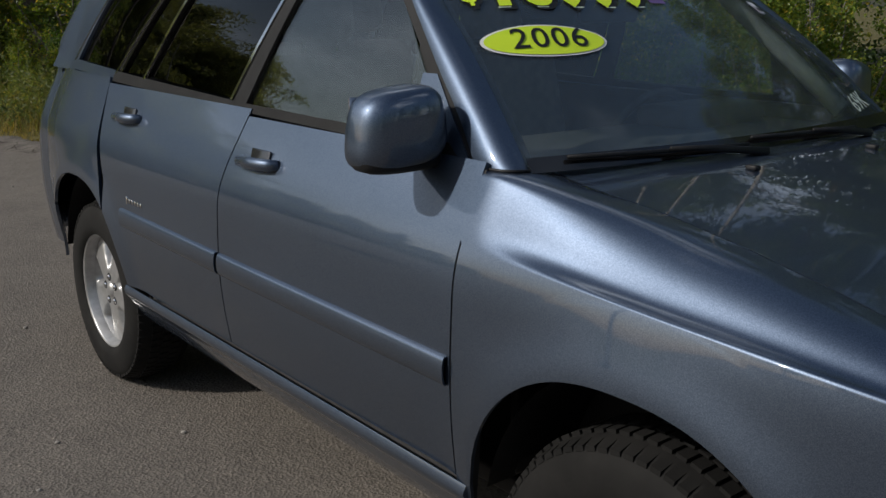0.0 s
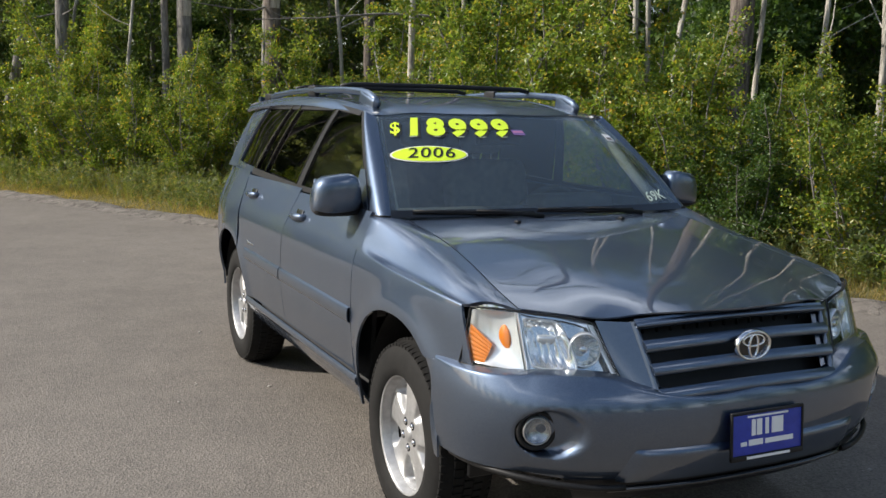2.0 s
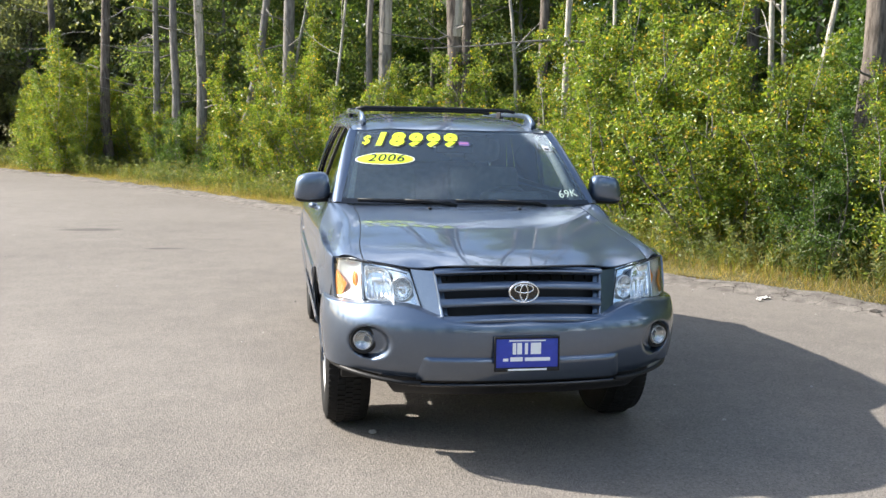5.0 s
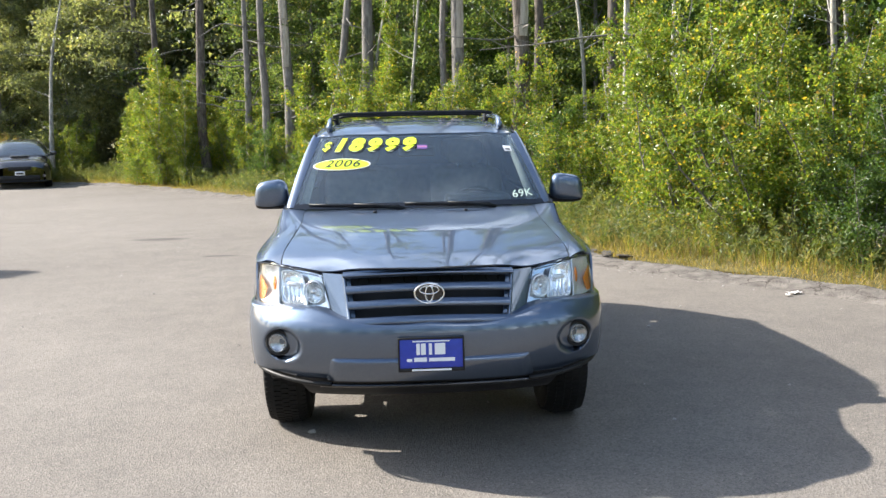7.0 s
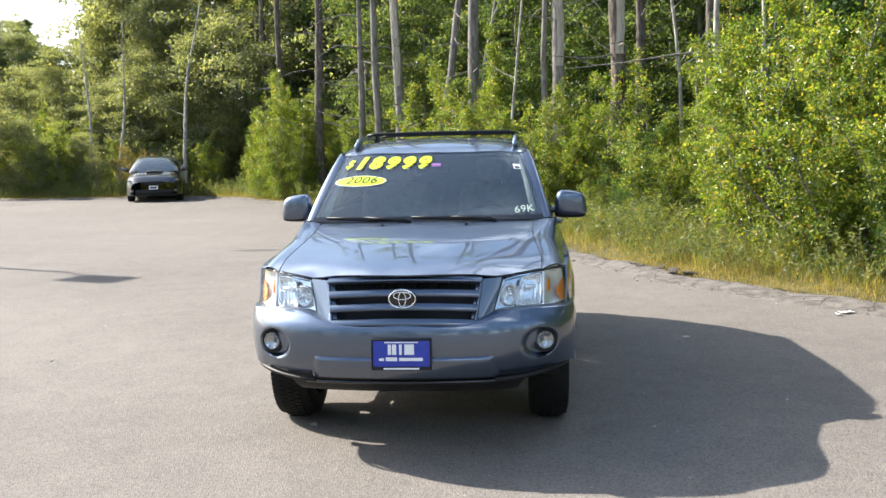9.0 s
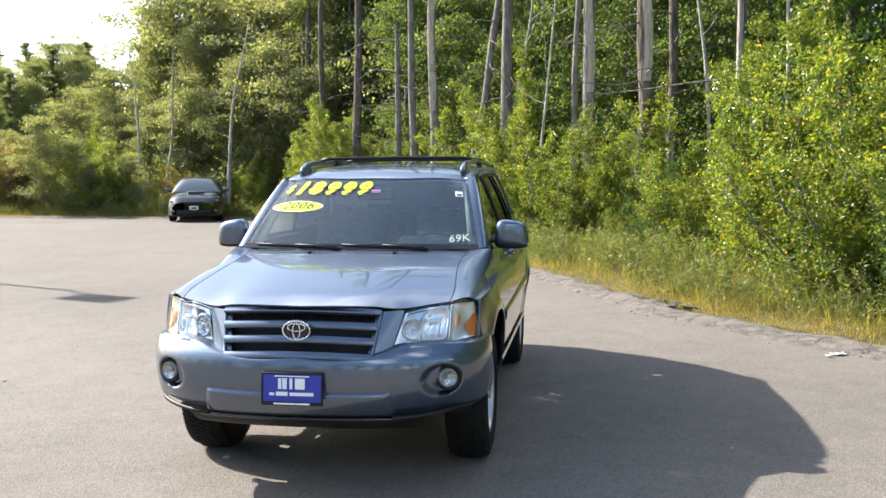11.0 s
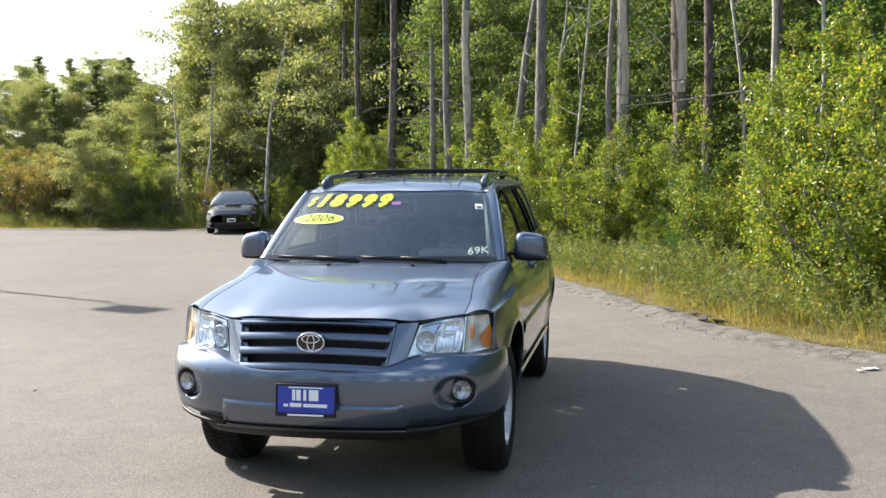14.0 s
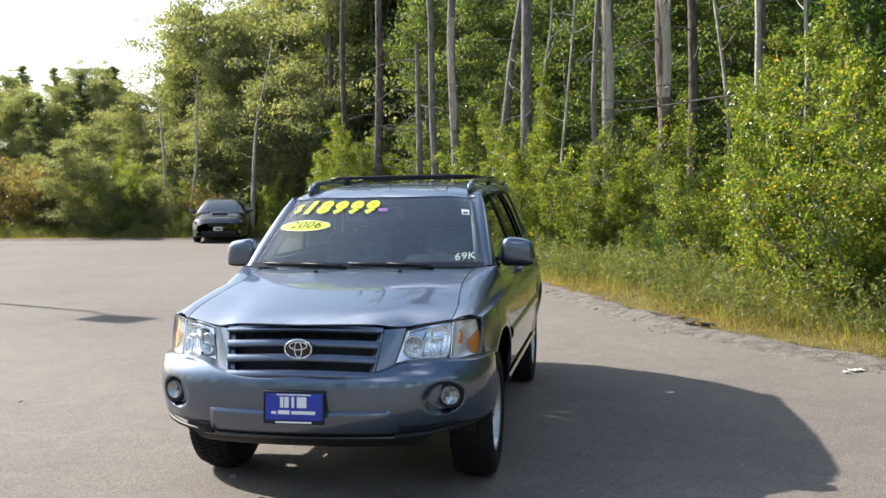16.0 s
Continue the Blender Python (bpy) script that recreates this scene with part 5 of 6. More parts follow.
def place(kinds, k, x, y, z=0.0, scale=1.0, turn=None, tall=1.0):
    """The first use of a kind stands itself, later ones are copies."""
    m = pose(x, y, z, 0, 0, RNG.uniform(0, 360) if turn is None else turn) @ Matrix.Diagonal((scale, scale, scale * tall, 1))
    src, used = kinds[k]
    if not used:
        kinds[k][1] = True
        src.matrix_basis = m
        return src
    ob = copy_thing(src, m)
    ob.matrix_basis = m
    return ob


ks = kerb_points(.5)


def inland(y_on_kerb, d, x_min=-50):
    """A place d metres behind the kerb, where the kerb passes that y."""
    p, n = min(ks, key=lambda q: abs(q[0].y - y_on_kerb) + (0 if q[0].x > -12.5 else 50))
    return p.x + n.x * d, p.y + n.y * d


def inland_x(x_on_kerb, d):
    p, n = min(ks, key=lambda q: abs(q[0].x - x_on_kerb) + (0 if q[0].y > 24 else 50))
    return p.x + n.x * d, p.y + n.y * d


shrubs = [[shrub("tall leafy green shrub with yellowing leaves on the grassy verge", 3.3, 1.9, 8, 18, 118, 0.053, LEAF_SHRUB, .50, .06), False],
          [shrub("broad leafy green shrub at the forest edge", 2.6, 2.0, 9, 16, 112, 0.052, LEAF_SHRUB, .75, .04), False],
          [shrub("slender green birch sapling with small leaves", 3.9, 1.5, 4, 30, 108, 0.047, LEAF_SHRUB, .26, .06, PALEBARK), False],
          [shrub("dark green alder shrub with dense leaves", 3.0, 2.1, 8, 17, 108, 0.053, LEAF_DEEP, .55, .05), False],
          [shrub("low shrub with orange and yellow turning leaves", 1.9, 1.6, 8, 13, 101, 0.044, LEAF_AUTUMN, .7, .04), False],
          [shrub("tall pointed bright green sapling behind the kerb", 5.0, 2.5, 6, 34, 122, 0.057, LEAF_SHRUB, .16, .04, PALEBARK), False]]

# shrubs along the kerb: (y on the kerb, metres inland, kind, scale)
ROW = [(-3.5, 2.0, 3, .70), (-2.0, 2.6, 0, .68), (-.6, 1.8, 1, .72), (.4, 2.8, 0, .68), (1.2, 1.7, 3, .68), (2.0, 2.6, 0, .70), (2.7, 1.35, 1, .78), (3.2, 2.3, 0, .72), (3.8, 1.25, 3, .62), (3.5, 3.6, 1, .85),
       (4.1, 1.9, 0, .78), (4.6, 3.0, 2, .72), (4.9, 1.8, 1, .98), (5.4, 2.8, 0, .76), (6.4, 3.4, 0, .72), (7.0, 2.7, 1, .66), (7.6, 3.5, 3, .85), (8.3, 3.0, 0, .80), (9.0, 3.8, 0, 1.0), (9.6, 3.0, 1, 1.0),
       (10.2, 3.9, 2, 1.10), (10.8, 2.7, 3, 0.98), (11.5, 3.4, 0, 1.12), (12.2, 2.6, 1, .75), (12.8, 3.4, 2, .75), (13.4, 2.4, 0, .85), (14.0, 3.2, 0, 1.22), (14.7, 2.1, 1, 1.10), (15.3, 2.9, 3, 1.10), (15.9, 1.9, 0, 1.16), (16.6, 2.7, 2, 1.16), (17.2, 1.7, 1, 1.22), (17.9, 2.6, 0, 1.22),
       (18.6, 1.7, 3, .7), (19.5, 2.4, 1, .72), (20.4, 1.8, 3, .66), (21.2, 2.6, 1, .8), (22.2, 2.4, 0, .85), (23.7, 3.0, 1, .9), (24.6, 2.6, 0, .85), (25.4, 2.0, 3, .9), (26.4, 2.6, 1, .9)]
# the big clump behind the bend of the kerb
for x, y, k, sc in ((3.95, 8.45, 0, 1.12), (4.65, 8.1, 0, 1.18), (4.35, 9.0, 2, .95), (4.95, 7.3, 0, 1.02), (3.9, 7.5, 1, .9)):
    place(shrubs, k, x, y, .06, sc)
# pointed bright saplings at the far bend
for x, y, sc in ((-7.25, 24.5, .92), (-6.35, 23.9, .70), (-8.2, 25.5, .68), (-7.0, 25.4, .80)):
    place(shrubs, 5, x, y, .06, sc)
for row_no, (yk, d, k, sc) in enumerate(ROW):
    x, y = inland(yk, d)
    place(shrubs, k, x, y, .06, sc * ((1.0, .66, .88, .58, .78)[row_no % 5] if 7.5 < yk < 19 else 1))
for xk, d, k, sc in ((-11.0, 4.5, 2, .75), (-12.2, 3.2, 0, .7), (-13.5, 5.0, 1, .9), (-14.6, 2.6, 4, 1.1), (-15.9, 4.6, 1, .9), (-17.0, 2.2, 1, 1.05), (-18.3, 2.4, 1, 1.2), (-19.0, 3.8, 0, 1.1), (-20.9, 3.4, 4, 1.3), (-22.2, 3.8, 4, 1.7), (-23.4, 3.2, 4, 1.9), (-24.6, 4.2, 4, 1.9), (-26.0, 4.4, 0, 1.0), (-27.5, 4.0, 0, 1.0), (-30, 4.0, 1, 1.2)):
    x, y = inland_x(xk, d)
    place(shrubs, k, x, y, .06, sc)

# trunks standing out at the forest edge: (x, y, radius, kind of bark, lean east, height)
TRUNKS = [(1.40, 16.6, .175, 0, .00, 15), (1.06, 17.0, .09, 1, .012, 13), (2.50, 14.1, .180, 2, .00, 15), (3.20, 16.6, .13, 2, .004, 14), (-.75, 19.2, .175, 0, .014, 15), (-2.10, 20.6, .13, 1, .17, 13), (-3.05, 22.0, .16, 0, .00, 15), (-3.70, 22.6, .13, 1, -.01, 14),
          (-5.9, 24.4, .16, 2, .01, 15), (4.30, 13.8, .12, 2, .0, 14), (5.6, 13.8, .10, 0, .01, 14), (6.3, 13.8, .13, 2, -.005, 14), (7.0, 7.0, .19, 2, .005, 15), (8.4, 13.0, .15, 2, 0, 15), (-8.2, 28.5, .13, 2, 0, 15), (-9.9, 32.5, .15, 2, .01, 15)]
for x, y, r, kind, lean, h in TRUNKS:
    r *= 1.04
    t = pine(("grey-brown bare pine trunk with broken stubs", "slim pale grey trunk of a forest tree", "dark-barked pine trunk with dead side branches")[kind], h, .80, 1.7, 5, 4, .17, 11 if kind != 1 else 5, r, (GREYBARK, GREYBARK, BARK)[kind], (lean, 0))
    t.matrix_basis = pose(x, y, 0)
    if (x, y) in ((2.50, 14.1), (1.40, 16.6), (-3.05, 22.0)):
        # bark stripped off on one side
        vs, fs = grid(lambda u, v: (lambda a: ((r * .93) * math.cos(a), (r * .93) * math.sin(a), lerp(3.4, 6.6, v)))(lerp(-2.0, -1.0, u) + .25 * math.sin(v * 7)), 6, 14)
        solid(mk("stripped_patch", vs, fs, BAREWOOD, t), .012, offset=1)
# pale thin stems
for x, y, r, h in ((3.85, 10.9, .065, 11), (6.3, 8.0, .055, 9), (6.55, 8.3, .05, 8), (6.95, 8.3, .06, 9), (7.5, 7.3, .05, 9), (8.5, 6.0, .055, 9), (9.4, 5.8, .06, 9), (8.2, 6.7, .05, 9), (4.6, 10.2, .04, 9), (2.6, 15.2, .04, 9), (.2, 17.0, .04, 9), (-1.0, 19.5, .045, 10), (3.7, 13.5, .045, 10), (-16.5, 31.3, .09, 6.8), (-15.8, 31.5, .08, 7.2), (-12.6, 30.4, .10, 8.4)):
    e = thing("birch_stem", "slender pale grey birch stem among shrubs", "tree", group="birch stems")
    st = wander((0, 0, -.2), (RNG.normal() * .05, RNG.normal() * .05, 1), h, .035, 10)
    side = [(wander(along(st, t), (RNG.normal(), RNG.normal(), .8), RNG.uniform(.6, 1.6), .12, 4), .014, .004) for t in RNG.uniform(.3, .95, 7)]
    limbs("stem", [(st, r, .015)], PALEBARK, e, 8)
    for one in side:
        limbs("branch", [one], PALEBARK, e, 5)
    e.matrix_basis = pose(x, y, 0)
# dead snag with bare curling branches
e = thing("dead_tree", "broken dead pine snag with bare grey branches", "tree")
st = wander((0, 0, -.2), (.01, 0, 1), 6.3, .012, 9)
limbs("trunk", [(st, .13, .06)], GREYBARK, e, 9)
for t, a in zip(RNG.uniform(.35, .92, 16), RNG.uniform(0, math.tau, 16)):
    limbs("branch", [(wander(along(st, t), (math.cos(a), math.sin(a), RNG.uniform(-.1, .5)), RNG.uniform(1.0, 2.2), .16, 7, -.03), .028, .006)], GREYBARK, e, 5)
e.matrix_basis = pose(-4.35, 23.2, 0)
# a long dead branch across the gap
e = thing("fallen_branch", "long bare dead branch hanging among the shrubs", "branch")
br = wander((0, 0, 0), (-1, .05, -.04), 2.7, .05, 9)
limbs("branch", [(br, .022, .006)] + [(wander(along(br, t), (-.6, RNG.normal() * .4, RNG.uniform(-.2, .7)), .5, .15, 4), .008, .003) for t in (.3, .5, .65, .8)], GREYBARK, e, 6)
e.matrix_basis = pose(4.0, 10.4, 3.05)

# the forest behind
forest = [[broadleaf("tall green broadleaf forest tree", 12.5, .16, 2.7, 26, 120, 0.105, LEAF_FOREST), False],
          [broadleaf("green maple with layered branches", 10.0, .10, 2.5, 24, 120, 0.10, LEAF_FOREST, GREYBARK, .11), False],
          [pine("dense green white pine with layered boughs", 14.0, .14, 3.0, 120, 9, .19, 3, .17), False],
          [broadleaf("dark green understorey tree", 6.0, .08, 2.0, 18, 90, 0.105, LEAF_DEEP, GREYBARK, .06), False],
          [broadleaf("tall olive-green forest tree with leaves paled for haze", 12.0, .10, 2.9, 34, 160, 0.088, LEAF_HAZED, GREYBARK, .12), False],
          [broadleaf("young tree at the forest edge, olive leaves paled for haze", 7.0, .05, 2.2, 24, 120, 0.095, LEAF_HAZED, GREYBARK, .07), False]]
random.seed(5)
FOREST = []
for i in range(18):          # behind the shrubs on the right, near and deeper rows
    yk = -7 + i * 1.95
    if i % 3 == 0 or yk < 8:
        FOREST.append((*inland(yk, 7.0 + random.uniform(-.6, 1.4)), 3, random.uniform(.6, .85)))
    FOREST.append((*inland(yk + .6, 9.5 + random.uniform(-1, 1)), random.choice((3, 1, 1)), random.uniform(.9, 1.1)))
    FOREST.append((*inland(yk + 1.0, 13 + random.uniform(-1.5, 1.5)), random.choice((0, 0, 1, 2)), random.uniform(.95, 1.2) * (1.12 if yk < 6 else 1)))
    if i % 2 == 0:
        FOREST.append((*inland(yk + .5, 18 + random.uniform(-1.5, 1.5)), random.choice((0, 2)), random.uniform(1.1, 1.3)))
SKYLINE = spline([-60, -40, -31, -26, -23.4, -20.6, -18, -14, -8], [9.0, 8.8, 8.4, 8.3, 8.8, 10.0, 12.2, 14.8, 15.5])
NATIVE = (12.5, 10.0, 14.0, 6.0, 12.0, 7.0)
for i in range(24):          # across the far end, lower towards the west
    xk = -8.5 - i * 1.15
    # kinds 4 and 5 carry the leaves paled for haze
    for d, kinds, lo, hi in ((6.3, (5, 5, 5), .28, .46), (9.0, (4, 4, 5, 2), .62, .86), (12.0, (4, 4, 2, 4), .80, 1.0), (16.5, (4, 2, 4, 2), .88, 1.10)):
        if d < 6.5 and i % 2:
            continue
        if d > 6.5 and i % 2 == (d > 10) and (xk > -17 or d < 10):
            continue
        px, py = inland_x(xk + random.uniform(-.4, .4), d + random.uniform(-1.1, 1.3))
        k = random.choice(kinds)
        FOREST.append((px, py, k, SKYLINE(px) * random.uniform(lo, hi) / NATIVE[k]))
for i in range(26):          # the corner between the two
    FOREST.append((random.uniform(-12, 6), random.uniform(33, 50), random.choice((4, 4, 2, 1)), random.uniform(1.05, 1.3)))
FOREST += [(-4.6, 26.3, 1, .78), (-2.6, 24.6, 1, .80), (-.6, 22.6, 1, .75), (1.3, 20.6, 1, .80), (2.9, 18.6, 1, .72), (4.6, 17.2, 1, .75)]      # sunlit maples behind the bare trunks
FOREST += [(-20.2, 30.0, 5, .58), (-19.1, 30.2, 5, .46), (-17.9, 29.9, 5, .34), (-16.6, 30.2, 5, .36)]      # bushes with haze-paled leaves before the far trees
for x, y, k, sc in FOREST:
    place(forest, k, x, y, 0, sc, None, random.uniform(.92, 1.1))
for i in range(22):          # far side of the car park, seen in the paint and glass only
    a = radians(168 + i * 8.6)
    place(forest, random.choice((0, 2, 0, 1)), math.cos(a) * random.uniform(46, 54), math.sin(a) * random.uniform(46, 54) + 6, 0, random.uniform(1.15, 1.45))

# ---- grass and weeds on the verge ----
ks2 = kerb_points(.02)


def blades(name, count, dmin, dmax, hmin, hmax, width, mat, label, ylo=-4, yhi=30, power=1.0):
    sel = [q for q in ks2 if ylo < q[0].y < yhi and q[0].x > -30]
    idx = RNG.integers(0, len(sel), count)
    p = np.array([sel[i][0][:2] for i in idx])
    n = np.array([sel[i][1][:2] for i in idx])
    d = dmin + (dmax - dmin) * RNG.uniform(0, 1, count) ** power
    tuft = np.sin(p[:, 0] * 5.1 + p[:, 1] * 3.7) * .5 + np.sin(p[:, 0] * 11 - p[:, 1] * 8 + d * 9) * .5
    keep = tuft > RNG.uniform(-1.6, .7, count)
    p, n, d = p[keep], n[keep], d[keep]
    c = len(p)
    xy = p + n * d[:, None] + RNG.normal(size=(c, 2)) * .03
    root = np.column_stack([xy, .03 + .02 * np.minimum(d, 6)])
    h = RNG.uniform(hmin, hmax, c) * np.clip(.45 + d * .5, .4, 1.1)
    a = RNG.uniform(0, math.tau, c)
    lean = np.column_stack([np.cos(a), np.sin(a)]) * (h * RNG.uniform(.15, 1.05, c))[:, None]
    s = np.column_stack([-np.sin(a + .8), np.cos(a + .8), np.zeros(c)]) * width
    v = np.empty((c, 5, 3))
    v[:, 0], v[:, 1] = root - s, root + s
    mid = root + np.column_stack([lean * .35, h * .6])
    v[:, 2], v[:, 3] = mid - s * .7, mid + s * .7
    v[:, 4] = root + np.column_stack([lean, h])
    b = (np.arange(c) * 5)[:, None]
    t = np.concatenate([b + [0, 1, 3], b + [0, 3, 2], b + [2, 3, 4]], axis=1).reshape(-1, 3)
    return tagged(arrays(name, v.reshape(-1, 3), t, mat), label, "grass", kind="stuff")


blades("grass", 66000, .35, 4.2, .12, .48, .0038, GRASS, "long yellow-green grass on the verge", power=.9)
blades("straw_grass", 90000, .10, 1.25, .04, .14, .0042, STRAW, "short golden dry grass spilling over the kerb", power=1.2)


def weed_bed(count, label):
    """Clumps of upright leafy stalks with grass left between them."""
    sel = [q for q in ks2 if -1 < q[0].y < 29 and q[0].x > -28]
    at, up, tip = [], [], []
    for _ in range(count):
        p, n = sel[RNG.integers(0, len(sel))]
        far = RNG.uniform(.55, 4.4)
        base = p + n * far
        tall = RNG.uniform(.55, 1.25)
        for _ in range(RNG.integers(5, 15)):
            qx, qy = base.x + RNG.normal() * .17, base.y + RNG.normal() * .17
            high = (RNG.uniform(.22, .50) + .07 * min(far, 3.5)) * tall
            lx, ly = RNG.normal(size=2) * .16
            k = int(64 * high) + 10
            f = RNG.uniform(.08, 1, k) ** .8
            r = (.045 + .035 * (1 - f))
            a = RNG.uniform(0, math.tau, k)
            at.append(np.column_stack([qx + lx * f * f + np.cos(a) * r * .3, qy + ly * f * f + np.sin(a) * r * .3, .05 + f * high]))
            up.append(np.column_stack([np.cos(a), np.sin(a), RNG.uniform(.0, 1.3, k)]))
    ob = leaf_tips("weeds", np.concatenate(at), np.concatenate(up), .058, WEED, None, .30)
    return tagged(ob, label, "weeds", kind="stuff")


weed_bed(820, "clumps of leafy green weeds among the grass")


# ---- dark hatchback parked at the far end ----
sedan = thing("hatchback", "dark charcoal hatchback with a bonnet scoop, parked at the forest edge", "car")
S_W = spline([0, .12, .4, .9, 2.2, 3.6, 4.2, 4.4], [.70, .80, .865, .885, .885, .88, .82, .74])
S_H = spline([0, .10, .35, .8, 1.25, 1.6, 3.2, 4.1, 4.4], [.64, .76, .85, .915, .955, .97, .98, 1.0, .92])


def hull(u, v):
    y = 4.4 * v
    a = math.pi * u
    c, s = math.cos(a), math.sin(a)
    x = S_W(y) * math.copysign(abs(c) ** .45, c)
    z = .22 + (S_H(y) - .22) * abs(s) ** .42
    return (x, y - .10 * (1 - abs(c) ** 3) * max(1 - y / .5, 0), z)


mk("body", *grid(hull, 48, 40), DARKPAINT, sedan)
S_RF = spline([1.10, 1.55, 2.0, 2.6, 3.3, 3.9, 4.25], [.93, 1.22, 1.41, 1.455, 1.43, 1.30, 1.05])


def cabin_at(u, v):
    y = lerp(1.12, 4.2, v)
    a = math.pi * u
    c, s = math.cos(a), math.sin(a)
    w = lerp(.80, .60, (S_RF(y) - .93) / .53)
    return (lerp(.82, w, abs(s) ** .8) * math.copysign(abs(c) ** .35, c), y, .90 + (S_RF(y) - .90) * abs(s) ** .5)


mk("cabin", *grid(cabin_at, 40, 34), DARKPAINT, sedan)


def off_cabin(u, v, o):
    p = Vector(cabin_at(u, v))
    return p + Vector((math.copysign(.010, p.x) * (1 if abs(u - .5) > .38 else 0), -o, o * .7))


mk("windshield", *grid(lambda u, v: off_cabin(lerp(.20, .80, u), lerp(.015, .27, v), .012), 14, 10), GLASS, sedan, "dark reflecting windshield")
for s in (0, 1):
    mk("side_window", *grid(lambda u, v: (lambda p: (p.x + (.012 if p.x > 0 else -.012), p.y, p.z))(Vector(cabin_at(lerp(.06, .15, u) if s else lerp(.94, .85, u), lerp(.22, .85, v)))), 5, 16), GLOSSBLACK, sedan)
scoop = part("bonnet_scoop", moved(rbox(.56, .36, .07, .03, 3), pose(0, .98, .935, 6)), DARKPAINT, sedan)
part("scoop_mouth", moved(rbox(.48, .03, .045, .008, 2), pose(0, .795, .935, 6)), BLACK, scoop)
part("grille", moved(rbox(.62, .05, .12, .02, 2), pose(0, -.075, .60)), BLACK, sedan)
part("lower_intake", moved(rbox(1.10, .05, .15, .03, 2), pose(0, -.062, .32)), BLACK, sedan)
part("front_lip", moved(rbox(1.55, .10, .05, .02, 2), pose(0, -.03, .215)), BLACK, sedan)
part("licence_plate", moved(rbox(.27, .012, .12, .004, 1), pose(0, -.108, .455)), WHITE, sedan, "white number plate with a dark bar")
part("plate_bar", moved(rbox(.19, .006, .05, 0), pose(0, -.117, .455)), DECALBLACK, sedan)
for s in (1, -1):
    hl = part("headlight", moved(rbox(.30, .16, .095, .04, 3), pose(s * .625, .115, .662, 0, s * -8, s * 20)), STEEL, sedan, "clear headlight")
    part("lens", moved(rbox(.305, .165, .10, .04, 3), pose(s * .625, .112, .662, 0, s * -8, s * 20)), LENS, hl)
    part("fog_lamp", moved(rbox(.10, .04, .08, .02, 2), pose(s * .66, .01, .36)), STEEL, sedan)
    mi = part("door_mirror", moved(rbox(.20, .11, .13, .045, 3), pose(s * .95, 1.52, 1.02)), DARKPAINT, sedan)
    part("mirror_arm", moved(rbox(.14, .05, .04, .01, 1), pose(s * .88, 1.52, .955)), BLACK, mi)
    for y in (.86, 3.46):
        w = tube("wheel", [(s * .64, y, .315), (s * .70, y, .315), (s * .84, y, .315), (s * .86, y, .315)], [.29, .315, .315, .29], RUBBER, sedan, 30, "dark alloy wheel with a low black tyre")
        tube("rim", [(s * .855, y, .315), (s * .868, y, .315)], [.215, .20], STEEL, w, 24)
sedan.matrix_basis = pose(-11.85, 25.4, 0, 0, 0, 19) @ Matrix.Scale(1.06, 4)

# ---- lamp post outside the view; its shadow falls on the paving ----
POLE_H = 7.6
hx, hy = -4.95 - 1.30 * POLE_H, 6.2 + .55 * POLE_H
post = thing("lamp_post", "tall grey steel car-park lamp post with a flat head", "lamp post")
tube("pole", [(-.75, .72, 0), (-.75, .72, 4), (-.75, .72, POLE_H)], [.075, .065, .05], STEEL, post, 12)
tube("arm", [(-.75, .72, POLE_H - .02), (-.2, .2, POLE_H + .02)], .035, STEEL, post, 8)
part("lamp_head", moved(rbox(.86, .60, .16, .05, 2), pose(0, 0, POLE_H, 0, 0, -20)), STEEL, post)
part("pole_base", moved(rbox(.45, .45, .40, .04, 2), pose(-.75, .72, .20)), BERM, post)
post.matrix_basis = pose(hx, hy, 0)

# ---- litter and pebbles ----
PALESTONE = worn("pale_stone", (.22, .205, .185), (.38, .36, .33), 12, .9)
PAPER = worn("torn_paper", (.60, .58, .54), (.78, .76, .72), 10, .85)
for x, y, sx, sy, tn in ((3.56, 3.32, .13, .07, 25), (3.45, 3.22, .06, .04, 70)):
    bm = bmesh.new()
    bmesh.ops.create_grid(bm, x_segments=5, y_segments=4, size=.5)
    for p in bm.verts:
        p.co = Vector((p.co.x * sx * (1 + .2 * noise.noise(p.co * 5)), p.co.y * sy * (1 + .2 * noise.noise(p.co * 7)), .012 + .012 * noise.noise(p.co * 9)))
    ob = part("paper_scrap", bm, PAPER, None, "", False)
    solid(ob, .002)
    ob.matrix_basis = pose(x, y, .006, 0, 0, tn)
    tagged(ob, "torn pale paper scrap lying by the kerb", "litter", group="paper scraps")


def pebble_mesh(seed):
    bm = bmesh.new()
    bmesh.ops.create_icosphere(bm, subdivisions=2, radius=1)
    for p in bm.verts:
        p.co *= 1 + .35 * noise.noise(p.co * 1.4 + Vector((seed, 0, 0)))
    me = bpy.data.meshes.new("pebble")
    bm.to_mesh(me)
    bm.free()
    me.materials.append(PALESTONE)
    return me


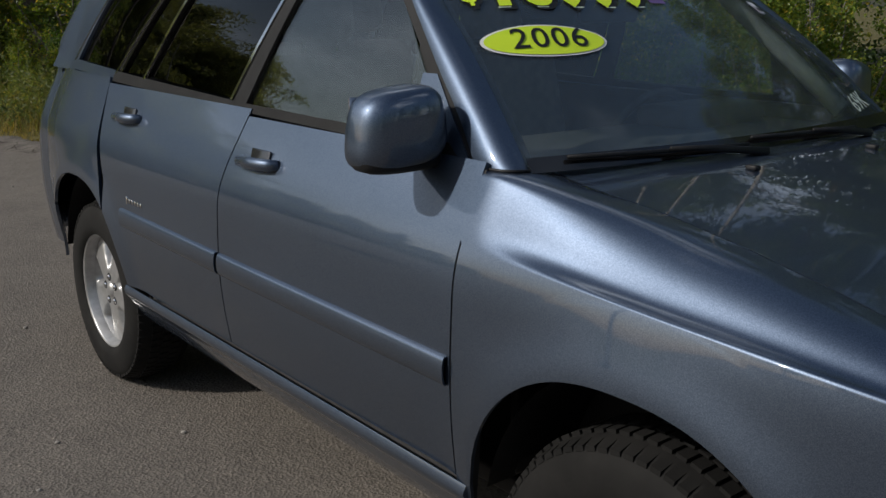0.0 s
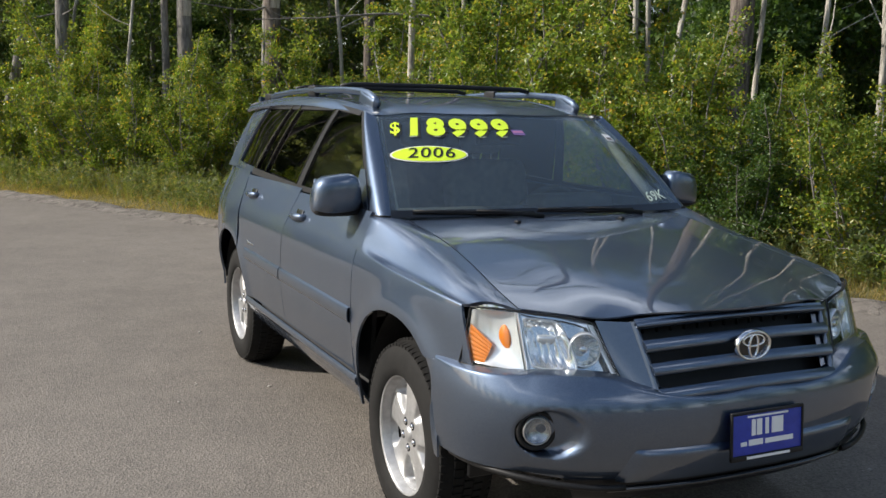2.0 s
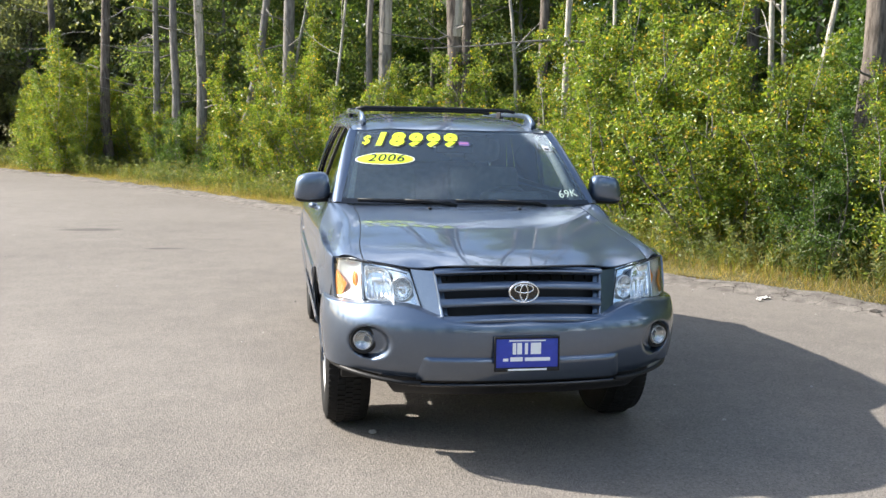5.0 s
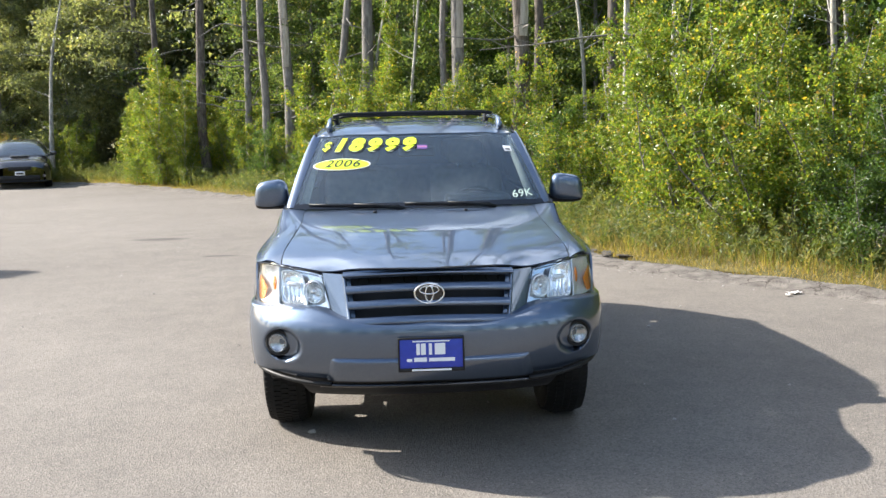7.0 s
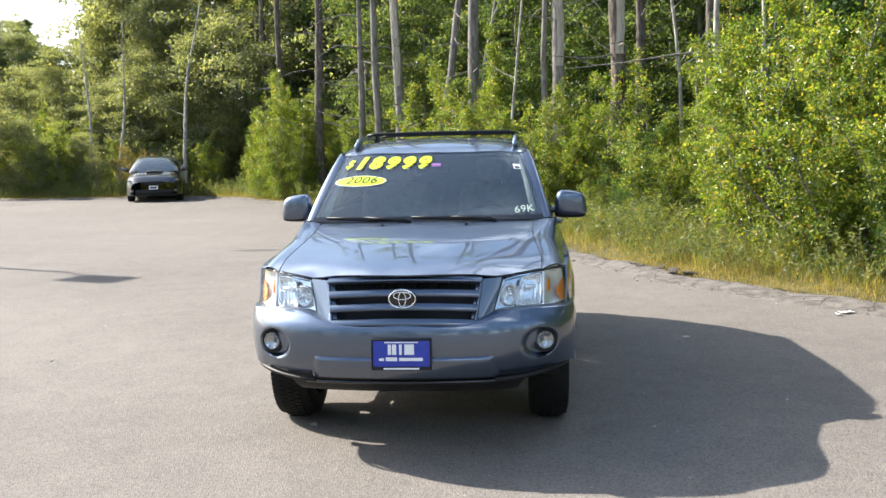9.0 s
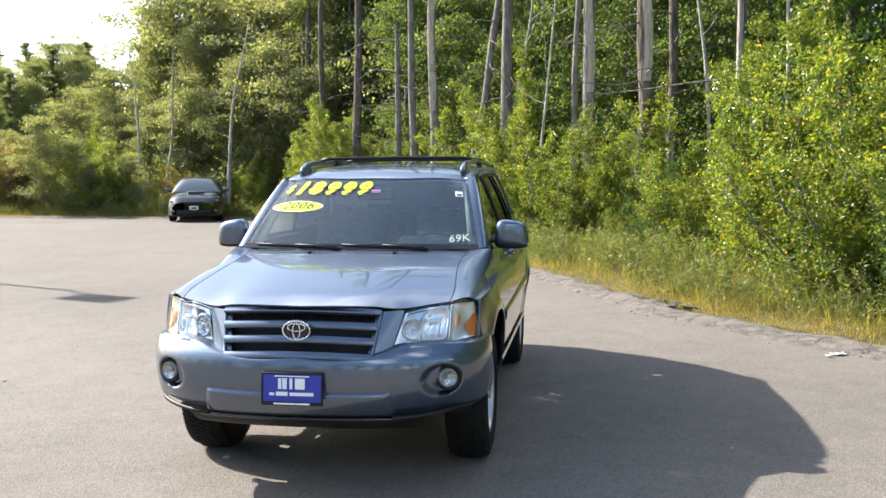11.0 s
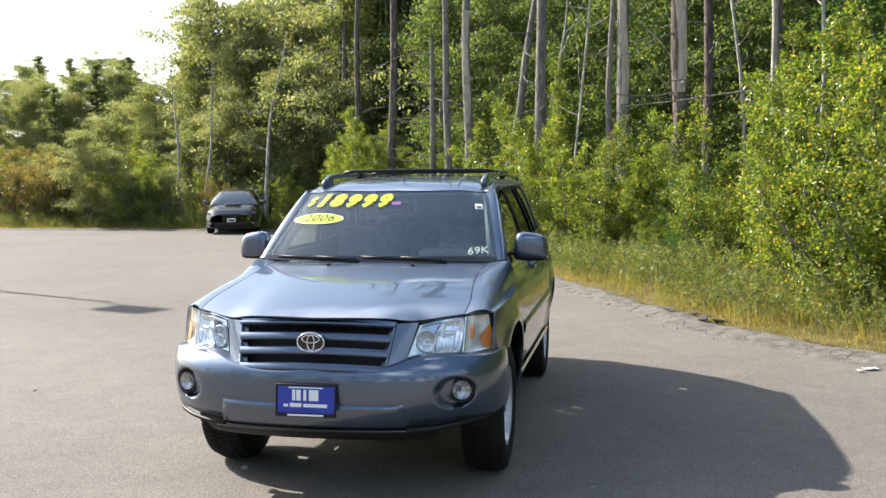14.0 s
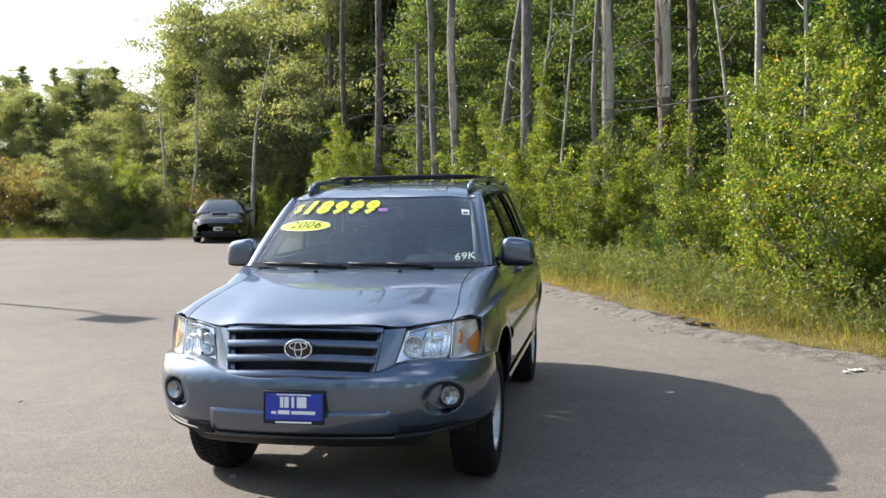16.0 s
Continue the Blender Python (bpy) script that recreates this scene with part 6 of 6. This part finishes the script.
pebbles = [pebble_mesh(i * 3.1) for i in range(3)]
random.seed(11)
for x, y, r in [(-.62, -.28, .022), (1.05, 3.2, .012), (1.85, 2.1, .015), (2.35, 2.9, .010), (-1.35, 1.9, .008), (-1.2, 2.2, .009), (-3.1, 1.4, .012), (-2.6, 4.4, .012)] + [(random.uniform(-5, 4.0), random.uniform(-3.5, 9), random.uniform(.005, .012)) for _ in range(46)]:
    ob = new("pebble", pebbles[random.randrange(3)])
    ob.matrix_basis = pose(x, y, r * .35, 0, 0, random.uniform(0, 360)) @ Matrix.Diagonal((r, r * .8, r * .55, 1))
    tagged(ob, "small pale stone lying loose on the asphalt", "stone", group="loose stones")
# pale crumbs along the foot of the kerb
for p, n in kerb_points(.17):
    if 3.2 < p.y < 6.6 and random.random() < .6:
        r = random.uniform(.008, .018)
        q = p - n * random.uniform(.36, .46)
        ob = new("pebble", pebbles[random.randrange(3)])
        ob.matrix_basis = pose(q.x, q.y, r * .35, 0, 0, random.uniform(0, 360)) @ Matrix.Diagonal((r, r * .8, r * .55, 1))
        tagged(ob, "pale crumb of stone at the foot of the kerb", "stone", group="loose stones")
# broken pieces lying where the kerb has given way
for i, (x, y, r) in enumerate(((2.08, 6.42, .06), (2.24, 6.20, .08), (2.40, 5.98, .07), (2.36, 5.80, .05), (2.54, 5.72, .07), (2.02, 6.60, .05))):
    me = pebble_mesh(60 + i)
    me.materials[0] = BERM
    ob = new("asphalt_chunk", me)
    ob.matrix_basis = pose(x, y, .07, random.uniform(-12, 12), random.uniform(-12, 12), 40 * i) @ Matrix.Diagonal((r * 1.5, r, r * .28, 1))
    tagged(ob, "flat broken slab of grey asphalt on the kerb", "rubble", group="kerb chunks")
# chunks broken off the kerb
for i in range(26):
    p, n = ks2[random.randrange(len(ks2))]
    if not (1 < p.y < 12):
        continue
    q = p + n * random.uniform(-.34, .0)
    r = random.uniform(.02, .06)
    me = pebble_mesh(20 + i)
    me.materials[0] = BERM
    ob = new("asphalt_chunk", me)
    ob.matrix_basis = pose(q.x, q.y, r * .3, 0, 0, random.uniform(0, 360)) @ Matrix.Diagonal((r * 1.3, r, r * .6, 1))
    tagged(ob, "broken chunk of grey asphalt beside the kerb", "rubble", group="kerb chunks")
